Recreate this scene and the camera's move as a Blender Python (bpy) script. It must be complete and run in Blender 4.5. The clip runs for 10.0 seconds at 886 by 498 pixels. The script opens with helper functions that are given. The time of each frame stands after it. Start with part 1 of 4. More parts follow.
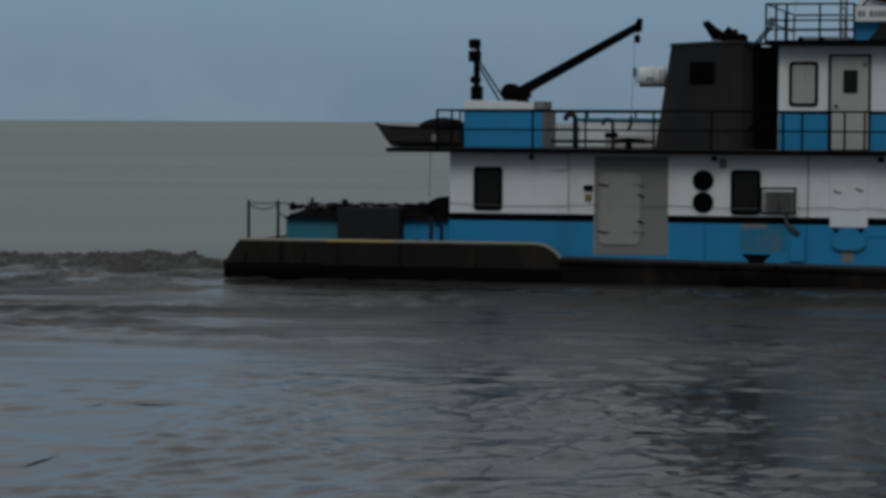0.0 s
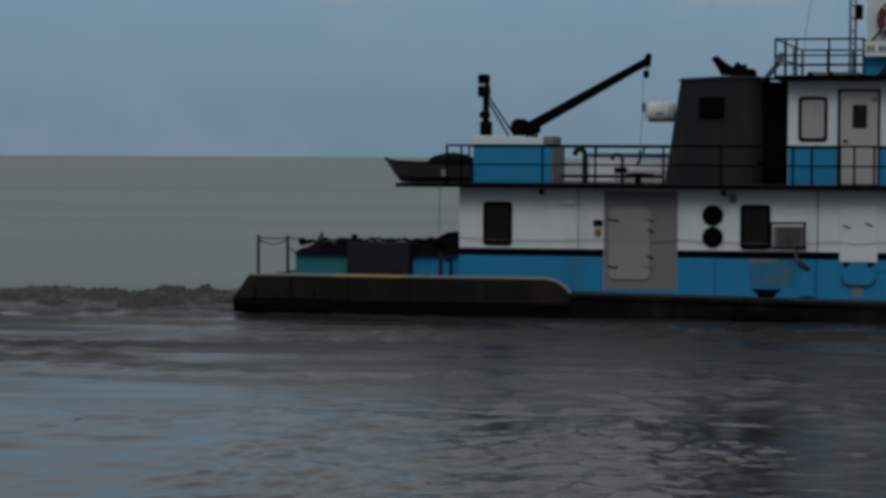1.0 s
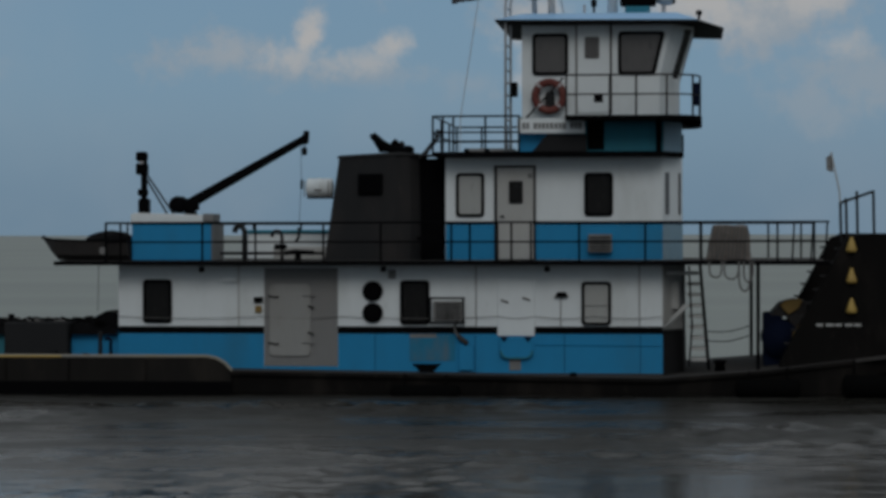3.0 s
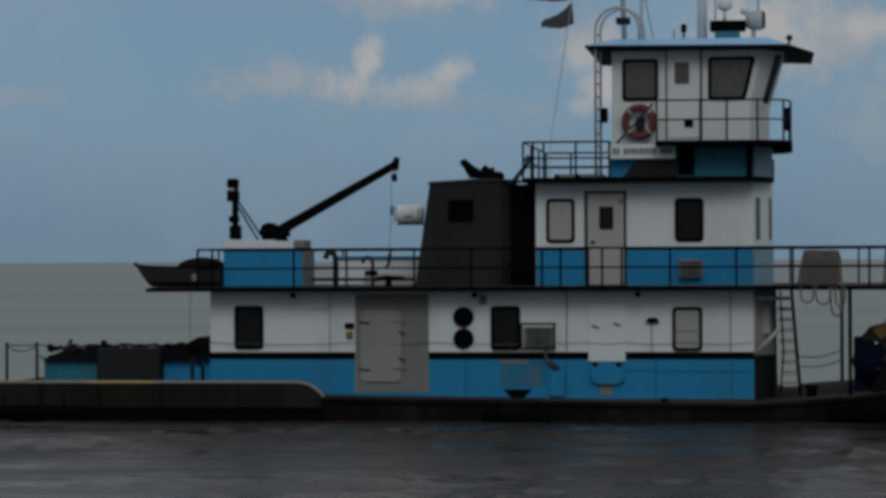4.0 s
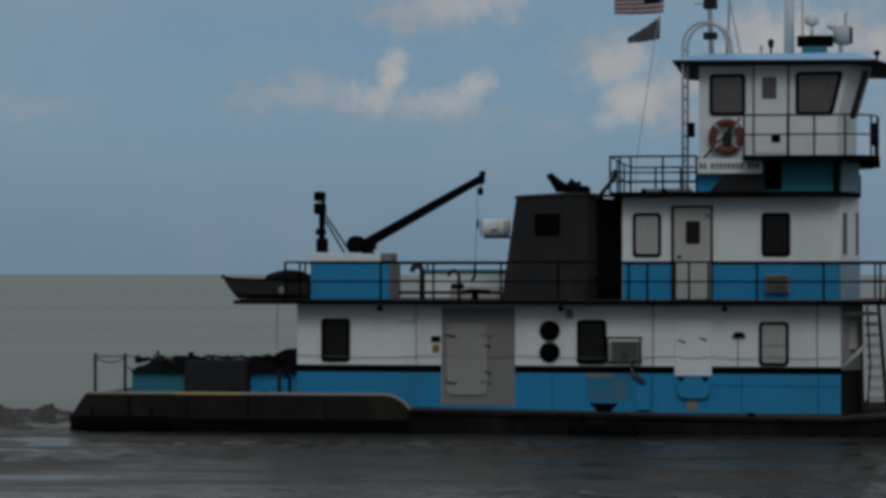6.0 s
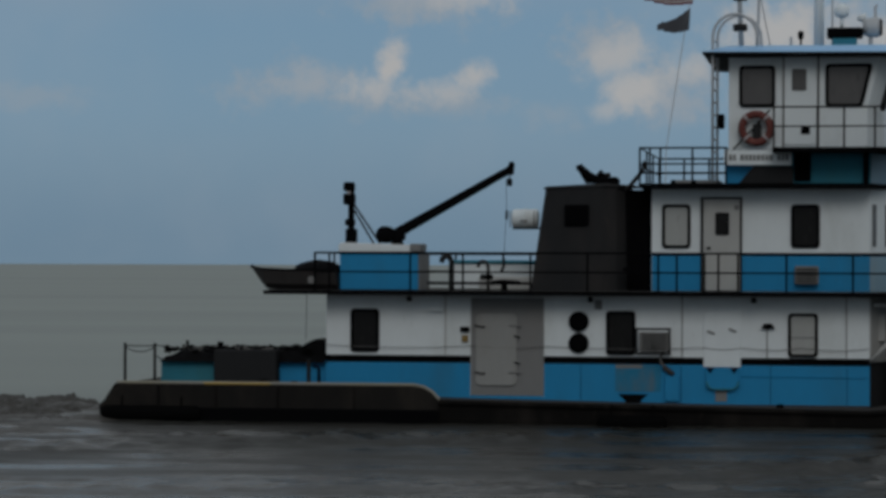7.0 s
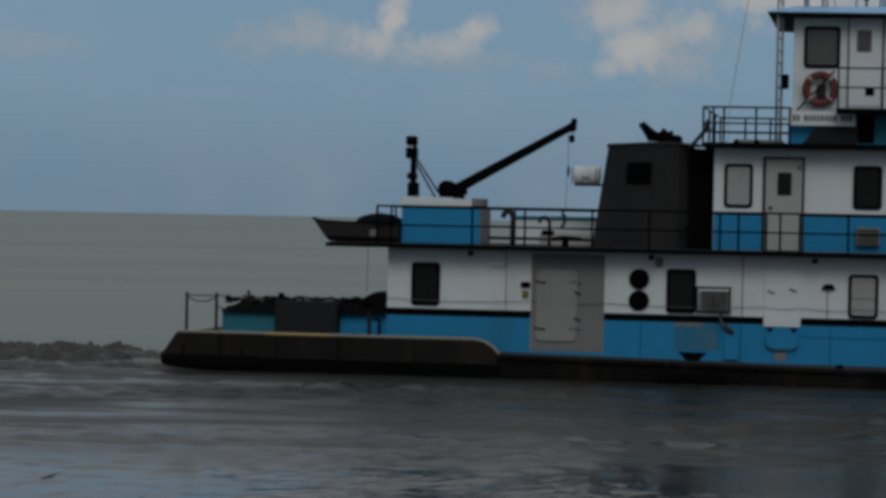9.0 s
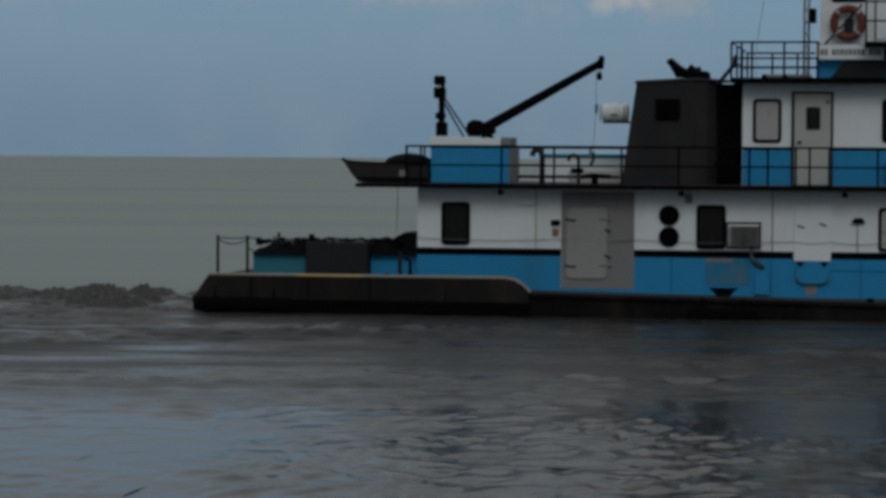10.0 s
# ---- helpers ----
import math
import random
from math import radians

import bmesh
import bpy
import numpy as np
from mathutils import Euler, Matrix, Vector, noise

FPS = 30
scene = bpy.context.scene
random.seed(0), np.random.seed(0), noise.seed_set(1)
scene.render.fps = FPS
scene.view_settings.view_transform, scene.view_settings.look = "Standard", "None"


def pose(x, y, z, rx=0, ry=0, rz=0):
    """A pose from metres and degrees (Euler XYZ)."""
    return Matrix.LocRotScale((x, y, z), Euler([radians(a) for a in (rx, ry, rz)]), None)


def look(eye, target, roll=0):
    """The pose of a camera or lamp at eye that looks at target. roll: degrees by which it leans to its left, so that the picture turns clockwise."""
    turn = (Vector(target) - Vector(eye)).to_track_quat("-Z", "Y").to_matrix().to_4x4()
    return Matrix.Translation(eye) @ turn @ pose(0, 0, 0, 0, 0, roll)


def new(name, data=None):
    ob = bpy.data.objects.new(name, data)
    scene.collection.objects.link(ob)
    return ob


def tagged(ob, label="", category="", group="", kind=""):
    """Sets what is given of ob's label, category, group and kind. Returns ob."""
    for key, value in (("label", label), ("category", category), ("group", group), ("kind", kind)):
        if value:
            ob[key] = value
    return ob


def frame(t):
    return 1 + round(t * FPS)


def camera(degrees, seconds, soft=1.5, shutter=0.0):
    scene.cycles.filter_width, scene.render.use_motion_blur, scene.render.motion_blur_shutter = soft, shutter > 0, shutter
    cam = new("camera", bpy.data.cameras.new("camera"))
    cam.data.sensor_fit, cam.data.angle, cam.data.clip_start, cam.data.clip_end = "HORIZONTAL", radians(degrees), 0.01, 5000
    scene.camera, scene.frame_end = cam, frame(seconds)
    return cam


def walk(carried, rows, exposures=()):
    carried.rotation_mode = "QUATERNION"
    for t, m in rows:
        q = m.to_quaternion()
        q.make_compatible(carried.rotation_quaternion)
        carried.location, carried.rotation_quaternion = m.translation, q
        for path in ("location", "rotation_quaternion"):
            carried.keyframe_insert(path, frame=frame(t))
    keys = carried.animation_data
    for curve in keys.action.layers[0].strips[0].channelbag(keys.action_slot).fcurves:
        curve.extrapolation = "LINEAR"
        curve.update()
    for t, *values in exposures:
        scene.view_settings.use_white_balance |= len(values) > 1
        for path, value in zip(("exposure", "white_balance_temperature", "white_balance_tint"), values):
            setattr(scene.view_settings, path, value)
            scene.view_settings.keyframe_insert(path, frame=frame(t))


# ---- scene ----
# The camera stands on a low shore platform and is panned by hand.
EYE_Z = 3.461
cam = camera(18.55, 10.0, soft=3.6)


def aim(pan, tilt, roll):
    return pose(0, 0, EYE_Z, 90 + tilt, 0, -pan) @ pose(0, 0, 0, 0, 0, roll)


walk(cam, [(t, aim(p, e, r)) for t, p, e, r in (
    (0, -8.789, -2.673, 0.320), (0.1, -9.260, -3.028, 0.310), (0.2, -9.204, -2.624, 0.300), (0.3, -9.183, -2.290, 0.291),
    (0.5, -9.189, -2.027, 0.271), (0.7, -8.542, -1.602, 0.279), (0.8, -8.283, -1.737, 0.283), (1, -8.324, -1.935, 0.291),
    (1.2, -7.413, -1.592, 0.217), (1.3, -6.098, -1.668, 0.180), (1.5, -5.198, -1.525, 0.106), (1.6, -4.627, -1.531, 0.071),
    (1.7, -4.200, -1.542, 0.035), (1.8, -3.450, -1.340, 0.000), (1.9, -2.730, -1.138, -0.037), (2, -1.994, -0.965, -0.075),
    (2.2, -1.020, -0.841, -0.250), (2.75, 0.240, -0.480, -0.120), (3.3, -0.191, -0.170, -0.077), (3.5, -0.706, -0.079, -0.275),
    (3.8, -0.686, 0.238, -0.263), (4, -1.063, 0.253, -0.255), (4.2, -0.724, 0.359, -0.102), (4.5, -0.442, 0.398, 0.127),
    (4.7, -0.494, 0.513, -0.003), (5, -0.837, 0.105, -0.199), (5.2, -0.706, 0.380, -0.221), (5.5, -1.516, 0.497, -0.254),
    (5.7, -1.204, 0.638, -0.144), (6, -1.561, 0.540, 0.021), (6.2, -1.534, 0.494, 0.023), (7.3, -1.390, 0.316, 0.371),
    (7.5, -0.979, 0.316, 0.434), (7.7, -1.084, -0.056, 0.425), (8, -1.231, -0.591, 0.411), (8.2, -1.298, -0.520, 0.554),
    (8.5, -1.453, -0.639, 0.769), (8.7, -2.498, -0.376, 0.938), (8.8, -2.261, -0.259, 1.023), (8.9, -2.836, -0.427, 1.107),
    (9, -1.485, -0.632, 1.192), (9.1, -2.570, -1.102, 1.140), (9.2, -2.899, -1.139, 1.088), (9.3, -2.888, -1.238, 1.035),
    (9.5, -2.247, -1.105, 0.931), (9.7, -1.306, -1.129, 0.704), (9.8, -1.268, -1.394, 0.591), (10, -1.441, -1.917, 0.364))])


# ---- sky and sun ----
def node(tree, kind, **values):
    n = tree.nodes.new(kind)
    for k, v in values.items():
        if k.startswith("in_"):
            key = k[3:]
            n.inputs[int(key) if key.isdigit() else key].default_value = v
    return n


def mth(tree, op, a, b=None, clamp=False):
    n = tree.nodes.new("ShaderNodeMath")
    n.operation, n.use_clamp = op, clamp
    for i, v in enumerate((a, b)):
        if v is None:
            continue
        if isinstance(v, (int, float)):
            n.inputs[i].default_value = v
        else:
            tree.links.new(v, n.inputs[i])
    return n.outputs[0]


def blend(tree, fac, a, b):
    n = tree.nodes.new("ShaderNodeMix")
    n.data_type = "RGBA"
    for i, v in ((0, fac), (6, a), (7, b)):
        if isinstance(v, (int, float)):
            n.inputs[i].default_value = v
        elif isinstance(v, tuple):
            n.inputs[i].default_value = (*v, 1)
        else:
            tree.links.new(v, n.inputs[i])
    return n.outputs[2]


def smooth(tree, value, lo, hi):
    n = tree.nodes.new("ShaderNodeMapRange")
    n.interpolation_type = "SMOOTHSTEP"
    tree.links.new(value, n.inputs[0])
    n.inputs[1].default_value, n.inputs[2].default_value = lo, hi
    return n.outputs[0]


SUN_EL, SUN_AZ = 32, 176          # degrees; azimuth clockwise from the way the camera faces
world = bpy.data.worlds.new("sky")
scene.world = world
world.use_nodes = True
wt = world.node_tree
wt.nodes.clear()
sky = wt.nodes.new("ShaderNodeTexSky")
sky.sky_type, sky.sun_disc = "NISHITA", False
sky.sun_elevation, sky.sun_rotation = radians(SUN_EL), radians(SUN_AZ)
way = node(wt, "ShaderNodeTexCoord").outputs["Generated"]
xyz = node(wt, "ShaderNodeSeparateXYZ")
wt.links.new(way, xyz.inputs[0])
az = mth(wt, "MULTIPLY", mth(wt, "ARCTAN2", xyz.outputs[0], xyz.outputs[1]), 57.2958)
el = mth(wt, "MULTIPLY", mth(wt, "ARCSINE", xyz.outputs[2]), 57.2958)
puff = node(wt, "ShaderNodeTexNoise", in_Scale=60.0, in_Detail=8.0, in_Roughness=0.66)
wt.links.new(way, puff.inputs["Vector"])
broad = node(wt, "ShaderNodeTexNoise", in_Scale=9.0, in_Detail=4.0, in_Roughness=0.55)
wt.links.new(way, broad.inputs["Vector"])
rough = mth(wt, "SUBTRACT", puff.outputs["Fac"], 0.5)


def cloud(u, v, a, b, lean=0.0, wobble=2.6, lo=0.10, hi=0.95):
    du = mth(wt, "SUBTRACT", az, u + 0.16)
    dv = mth(wt, "SUBTRACT", el, v - 0.13)
    du = mth(wt, "SUBTRACT", du, mth(wt, "MULTIPLY", dv, lean))
    d = mth(wt, "ADD", mth(wt, "POWER", mth(wt, "ABSOLUTE", mth(wt, "DIVIDE", du, a)), 2.0),
            mth(wt, "POWER", mth(wt, "ABSOLUTE", mth(wt, "DIVIDE", dv, b)), 2.0))
    d = mth(wt, "SUBTRACT", 1.0, mth(wt, "SQRT", d))
    d = mth(wt, "ADD", d, mth(wt, "MULTIPLY", rough, wobble))
    return smooth(wt, d, lo, hi)


def union(masks, gains):
    out = None
    for m, g in zip(masks, gains):
        m = mth(wt, "MULTIPLY", m, g)
        out = m if out is None else mth(wt, "MAXIMUM", out, m)
    return out


grey = union([cloud(-4.9, 3.95, 1.9, 0.85), cloud(-2.0, 5.6, 2.4, 0.75), cloud(1.5, 4.7, 1.3, 0.9), cloud(3.2, 3.9, 1.9, 1.2),
              cloud(6.6, 4.9, 3.4, 1.6), cloud(8.5, 3.4, 2.2, 1.2), cloud(-10.2, 3.6, 2.0, 0.5), cloud(-3.5, 3.6, 1.5, 0.5),
              cloud(-1.5, 3.55, 1.6, 0.45), cloud(0.6, 3.3, 1.0, 0.5), cloud(7.8, 2.9, 1.8, 0.8)],
             [0.75, 0.85, 0.85, 0.9, 0.9, 0.65, 0.45, 0.65, 0.6, 0.4, 0.5])
bright = union([cloud(-2.85, 4.25, 0.5, 0.8, 0.25, 2.1, 0.1), cloud(-3.25, 3.85, 1.0, 0.55, 0.5, 2.2, 0.1), cloud(-1.0, 4.1, 0.7, 0.5, 0.5, 2.1, 0.1),
                cloud(-1.6, 3.8, 1.1, 0.45, 0.6, 2.2, 0.1), cloud(2.3, 3.85, 1.1, 0.85, 0.2, 1.8), cloud(3.4, 4.3, 0.9, 0.7, 0.2, 1.8),
                cloud(-1.2, 5.8, 1.6, 0.6, 0.3, 2.0), cloud(5.6, 5.0, 2.2, 1.0, 0.2, 2.0),
                cloud(7.8, 5.0, 1.1, 0.6, 0.2, 1.8), cloud(1.75, 3.4, 0.55, 0.42, 0.2, 1.6), cloud(8.4, 4.1, 0.9, 0.5, 0.2, 1.8),
                cloud(1.9, 4.45, 1.3, 0.8, 0.3, 1.7), cloud(-4.6, 4.0, 1.3, 0.6, 0.4, 2.0)],
               [0.95, 0.75, 0.85, 0.6, 0.85, 0.65, 0.6, 0.85, 0.8, 0.6, 0.5, 0.7, 0.2])
# high, thin cover all over the rest of the sky
veil = smooth(wt, broad.outputs["Fac"], 0.38, 0.75)
haze = smooth(wt, el, 4.9, 8.5)
lift = smooth(wt, el, 13.0, 45.0)
base = blend(wt, 0.80, sky.outputs[0], (1.84, 3.56, 5.6))
low = smooth(wt, el, -1.0, 3.5)
base = blend(wt, low, (2.25, 3.45, 4.6), base)
base = blend(wt, mth(wt, "MULTIPLY", veil, 0.30), base, (4.6, 5.2, 5.8))
base = blend(wt, mth(wt, "MULTIPLY", haze, 0.85), base, (4.75, 4.8, 4.75))
base = blend(wt, mth(wt, "MULTIPLY", lift, 0.8), base, (6.0, 6.75, 7.3))
base = blend(wt, grey, base, (4.1, 4.75, 5.4))
base = blend(wt, bright, base, (6.2, 6.15, 6.1))
bg = node(wt, "ShaderNodeBackground", in_Strength=0.064)
wt.links.new(base, bg.inputs[0])
wt.links.new(bg.outputs[0], node(wt, "ShaderNodeOutputWorld").inputs[0])

sun_data = bpy.data.lights.new("sun", "SUN")
sun_data.energy, sun_data.angle, sun_data.color = 0.50, radians(25), (1.0, 0.98, 0.95)
sun = new("sun", sun_data)
sun_way = Vector((math.sin(radians(SUN_AZ)) * math.cos(radians(SUN_EL)), math.cos(radians(SUN_AZ)) * math.cos(radians(SUN_EL)), math.sin(radians(SUN_EL))))
sun.matrix_world = look(sun_way * 100, (0, 0, 0))


# ---- materials ----
def material(name, colour, rough=0.6, metal=0.0, grain=6.0, vary=0.12, stain=None, stain_amount=0.0, stain_scale=0.8, bump=0.15, coat=0.0, spec=0.5):
    """Paint or metal with a fine grain, broad patches, streaks of dirt and slight relief."""
    m = bpy.data.materials.new(name)
    m.use_nodes = True
    t = m.node_tree
    b = t.nodes["Principled BSDF"]
    where = node(t, "ShaderNodeTexCoord").outputs["Object"]
    patch = node(t, "ShaderNodeTexNoise", in_Scale=stain_scale, in_Detail=5.0, in_Roughness=0.6)
    fine = node(t, "ShaderNodeTexNoise", in_Scale=grain, in_Detail=4.0, in_Roughness=0.65)
    squash = node(t, "ShaderNodeMapping", in_Scale=(1.0, 1.0, 0.35))
    t.links.new(where, squash.inputs[0])
    for n in (patch, fine):
        t.links.new(squash.outputs[0], n.inputs["Vector"])
    dark = tuple(c * (1 - vary) for c in colour)
    lite = tuple(min(1, c * (1 + vary)) for c in colour)
    c = blend(t, fine.outputs["Fac"], dark, lite)
    if stain:
        f = smooth(t, patch.outputs["Fac"], 0.48, 0.75)
        c = blend(t, mth(t, "MULTIPLY", f, stain_amount), c, stain)
        speck = node(t, "ShaderNodeTexNoise", in_Scale=stain_scale * 9, in_Detail=6.0, in_Roughness=0.7)
        t.links.new(squash.outputs[0], speck.inputs["Vector"])
        f = smooth(t, speck.outputs["Fac"], 0.6, 0.72)
        c = blend(t, mth(t, "MULTIPLY", f, stain_amount * 0.8), c, stain)
    t.links.new(c, b.inputs["Base Color"])
    r = mth(t, "ADD", mth(t, "MULTIPLY", fine.outputs["Fac"], 0.25), rough - 0.12, clamp=True)
    t.links.new(r, b.inputs["Roughness"])
    b.inputs["Metallic"].default_value = metal
    b.inputs["Coat Weight"].default_value = coat
    b.inputs["Specular IOR Level"].default_value = spec
    bp = node(t, "ShaderNodeBump", in_Strength=bump, in_Distance=0.02)
    t.links.new(fine.outputs["Fac"], bp.inputs["Height"])
    t.links.new(bp.outputs[0], b.inputs["Normal"])
    return m


RUST = (0.16, 0.09, 0.05)
WHITE = material("white_paint", (0.68, 0.72, 0.73), 0.65, spec=0.2, stain=(0.47, 0.49, 0.47), stain_amount=0.5, grain=3.0, vary=0.07)
BLUE = material("blue_paint", (0.015, 0.215, 0.43), 0.6, spec=0.2, stain=(0.03, 0.14, 0.23), stain_amount=0.45, grain=3.0, vary=0.1)
BLUE_TOP = material("pale_blue_paint", (0.28, 0.5, 0.75), 0.5, stain=(0.2, 0.4, 0.6), stain_amount=0.3)
PALE = material("pale_grey_blue_paint", (0.22, 0.34, 0.42), 0.6, spec=0.2, stain=(0.3, 0.33, 0.33), stain_amount=0.5)
AC_GREY = material("grimy_grey_casing", (0.17, 0.166, 0.16), 0.75, spec=0.2, stain=(0.045, 0.04, 0.037), stain_amount=0.7, stain_scale=5.0, vary=0.2)
# also colours the wheelhouse base, where it holds the balcony's shade
TEAL = material("faded_teal_paint_and_base_shade", (0.028, 0.17, 0.23), 0.7, spec=0.2, stain=(0.05, 0.15, 0.15), stain_amount=0.4)
GREY = material("grey_primer", (0.19, 0.19, 0.187), 0.7, spec=0.2, stain=(0.2, 0.19, 0.18), stain_amount=0.5, vary=0.1)
GREY_LIGHT = material("light_grey_paint", (0.40, 0.40, 0.385), 0.7, spec=0.2, stain=(0.35, 0.33, 0.3), stain_amount=0.45)
GREY_DOOR = material("mid_grey_door_paint", (0.27, 0.27, 0.26), 0.7, spec=0.2, stain=(0.2, 0.18, 0.16), stain_amount=0.5)
GREY_PATCH = material("worn_grey_blue_paint", (0.022, 0.17, 0.29), 0.75, spec=0.15, stain=(0.14, 0.15, 0.15), stain_amount=0.6, stain_scale=2.0)
CHARCOAL = material("charcoal_paint", (0.022, 0.0225, 0.0235), 0.85, spec=0.06, stain=(0.06, 0.05, 0.045), stain_amount=0.4, stain_scale=0.6)
BLACK = material("black_paint", (0.0025, 0.0025, 0.003), 0.85, vary=0.25, spec=0.04)
HULL = material("black_hull_steel", (0.0078, 0.0072, 0.0068), 0.9, spec=0.04, stain=(0.036, 0.030, 0.026), stain_amount=0.6, stain_scale=0.7, vary=0.25, bump=0.4)
BULWARK = material("dull_grey_black_steel", (0.015, 0.0138, 0.0128), 0.9, spec=0.05, stain=(0.04, 0.034, 0.028), stain_amount=0.6, stain_scale=0.9, vary=0.25, bump=0.4)
RUBBER = material("black_rubber", (0.0025, 0.0025, 0.0025), 0.9, vary=0.3, bump=0.6, spec=0.04)
SKIFF_GREY = material("weathered_dark_aluminium", (0.034, 0.031, 0.030), 0.7, spec=0.15, stain=(0.07, 0.06, 0.055), stain_amount=0.4, stain_scale=2.0, vary=0.2)
DECK = material("grey_steel_deck", (0.055, 0.052, 0.05), 0.85, spec=0.08, stain=(0.05, 0.04, 0.03), stain_amount=0.5)
RIM = material("tan_edge_paint", (0.26, 0.25, 0.22), 0.8, spec=0.15, stain=(0.30, 0.25, 0.10), stain_amount=0.5, stain_scale=0.5)
YELLOW = material("yellow_paint", (0.42, 0.28, 0.06), 0.6, stain=RUST, stain_amount=0.3)
YELLOW_WORN = material("worn_yellow_cover", (0.2, 0.125, 0.03), 0.75, stain=(0.12, 0.08, 0.03), stain_amount=0.8, stain_scale=2.0)
RED = material("faded_red_ring", (0.13, 0.038, 0.032), 0.7, spec=0.2, stain=(0.3, 0.14, 0.11), stain_amount=0.4, stain_scale=3.0)
NAVY = material("navy_paint", (0.005, 0.009, 0.024), 0.8, spec=0.05)
ROPE = material("grey_rope", (0.12, 0.115, 0.11), 0.9, grain=60, vary=0.3, bump=0.6)
NET = material("beige_rope_net", (0.17, 0.15, 0.135), 0.9, grain=40, vary=0.35, bump=0.8, stain=(0.15, 0.12, 0.1), stain_amount=0.6, stain_scale=5)
TARP = material("black_tarpaulin", (0.005, 0.005, 0.0055), 0.85, spec=0.06, vary=0.4, bump=0.7, grain=12)
STEEL = material("galvanised_steel", (0.42, 0.43, 0.44), 0.6, metal=0.1, vary=0.15)
PANE_DARK = material("dark_tinted_glass", (0.012, 0.0115, 0.011), 0.25, vary=0.2, bump=0.0, spec=0.1)
PANE_MID = material("smoky_window_glass", (0.085, 0.08, 0.078), 0.3, vary=0.25, bump=0.0, spec=0.35)
PANE_PALE = material("pale_window_glass", (0.34, 0.34, 0.32), 0.3, vary=0.1, bump=0.0, coat=0.5)
FLAG_RED = material("flag_red", (0.16, 0.04, 0.045), 0.9)
FLAG_WHITE = material("flag_white", (0.4, 0.38, 0.38), 0.9)
FLAG_GREY = material("flag_dark_grey", (0.06, 0.062, 0.07), 0.9)


def water_material(name, chop, dull, near_a, near_b, far_sheen_a, far_sheen_b):
    """Muddy water: a dull body under a rippled skin; the open river beyond the boat has reflected sky light painted
    into a paler body and is evenly roughened by the wind.
    """
    m = bpy.data.materials.new(name)
    m.use_nodes = True
    t = m.node_tree
    b = t.nodes["Principled BSDF"]
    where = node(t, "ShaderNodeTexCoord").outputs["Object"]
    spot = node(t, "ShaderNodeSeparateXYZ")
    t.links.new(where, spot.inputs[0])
    mottle = node(t, "ShaderNodeTexNoise", in_Scale=0.05, in_Detail=5.0)
    t.links.new(where, mottle.inputs["Vector"])
    open_river = smooth(t, mth(t, "ADD", spot.outputs[1], mth(t, "MULTIPLY", mottle.outputs["Fac"], 14.0)), 64.0, 80.0)
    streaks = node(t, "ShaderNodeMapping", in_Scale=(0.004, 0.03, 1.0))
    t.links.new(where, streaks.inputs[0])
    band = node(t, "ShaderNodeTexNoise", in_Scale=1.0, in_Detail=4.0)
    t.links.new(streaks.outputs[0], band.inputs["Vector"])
    near = blend(t, mottle.outputs["Fac"], near_a, near_b)
    # sky sheen of the distant water, painted as a lighter body colour
    far = blend(t, smooth(t, band.outputs["Fac"], 0.3, 0.7), far_sheen_a, far_sheen_b)
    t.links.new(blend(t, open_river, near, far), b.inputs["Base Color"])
    stirred = smooth(t, spot.outputs[1], 33.0, 50.0)      # water stirred up by the passing hull
    long = node(t, "ShaderNodeMapping", in_Scale=(0.13, 0.55, 1.0))
    t.links.new(where, long.inputs[0])
    slick = node(t, "ShaderNodeTexNoise", in_Scale=1.0, in_Detail=5.0, in_Roughness=0.6, in_Distortion=0.4)
    t.links.new(long.outputs[0], slick.inputs["Vector"])
    ruffle = mth(t, "ADD", mth(t, "MULTIPLY", smooth(t, slick.outputs["Fac"], 0.40, 0.60), 0.34), 0.07)
    ruffle = mth(t, "ADD", mth(t, "MULTIPLY", stirred, ruffle), dull)
    even = mth(t, "MULTIPLY", mth(t, "SUBTRACT", 0.46, ruffle), open_river)
    t.links.new(mth(t, "ADD", ruffle, even), b.inputs["Roughness"])
    b.inputs["IOR"].default_value = 1.33
    t.links.new(mth(t, "SUBTRACT", 0.5, mth(t, "MULTIPLY", open_river, 0.28)), b.inputs["Specular IOR Level"])
    stretch = node(t, "ShaderNodeMapping", in_Scale=(0.8, 1.0, 1.0))
    t.links.new(where, stretch.inputs[0])
    r1 = node(t, "ShaderNodeTexNoise", in_Scale=2.2, in_Detail=4.0, in_Roughness=0.55)
    r2 = node(t, "ShaderNodeTexNoise", in_Scale=0.16, in_Detail=4.0)
    r3 = node(t, "ShaderNodeTexNoise", in_Scale=5.0, in_Detail=3.0, in_Roughness=0.5, in_Distortion=0.6)
    for n in (r1, r2, r3):
        t.links.new(stretch.outputs[0], n.inputs["Vector"])
    amount = smooth(t, r2.outputs["Fac"], 0.42, 0.66)
    h = mth(t, "MULTIPLY", r1.outputs["Fac"], mth(t, "ADD", mth(t, "MULTIPLY", amount, 0.4), 0.5))
    h = mth(t, "ADD", h, mth(t, "MULTIPLY", r3.outputs["Fac"], mth(t, "ADD", mth(t, "MULTIPLY", amount, 1.0), 0.15)))
    h = mth(t, "MULTIPLY", h, mth(t, "SUBTRACT", mth(t, "ADD", mth(t, "MULTIPLY", stirred, 2.0), 0.5), mth(t, "MULTIPLY", open_river, 1.9)))
    bp = node(t, "ShaderNodeBump", in_Strength=chop, in_Distance=0.06)
    t.links.new(h, bp.inputs["Height"])
    t.links.new(bp.outputs[0], b.inputs["Normal"])
    return m


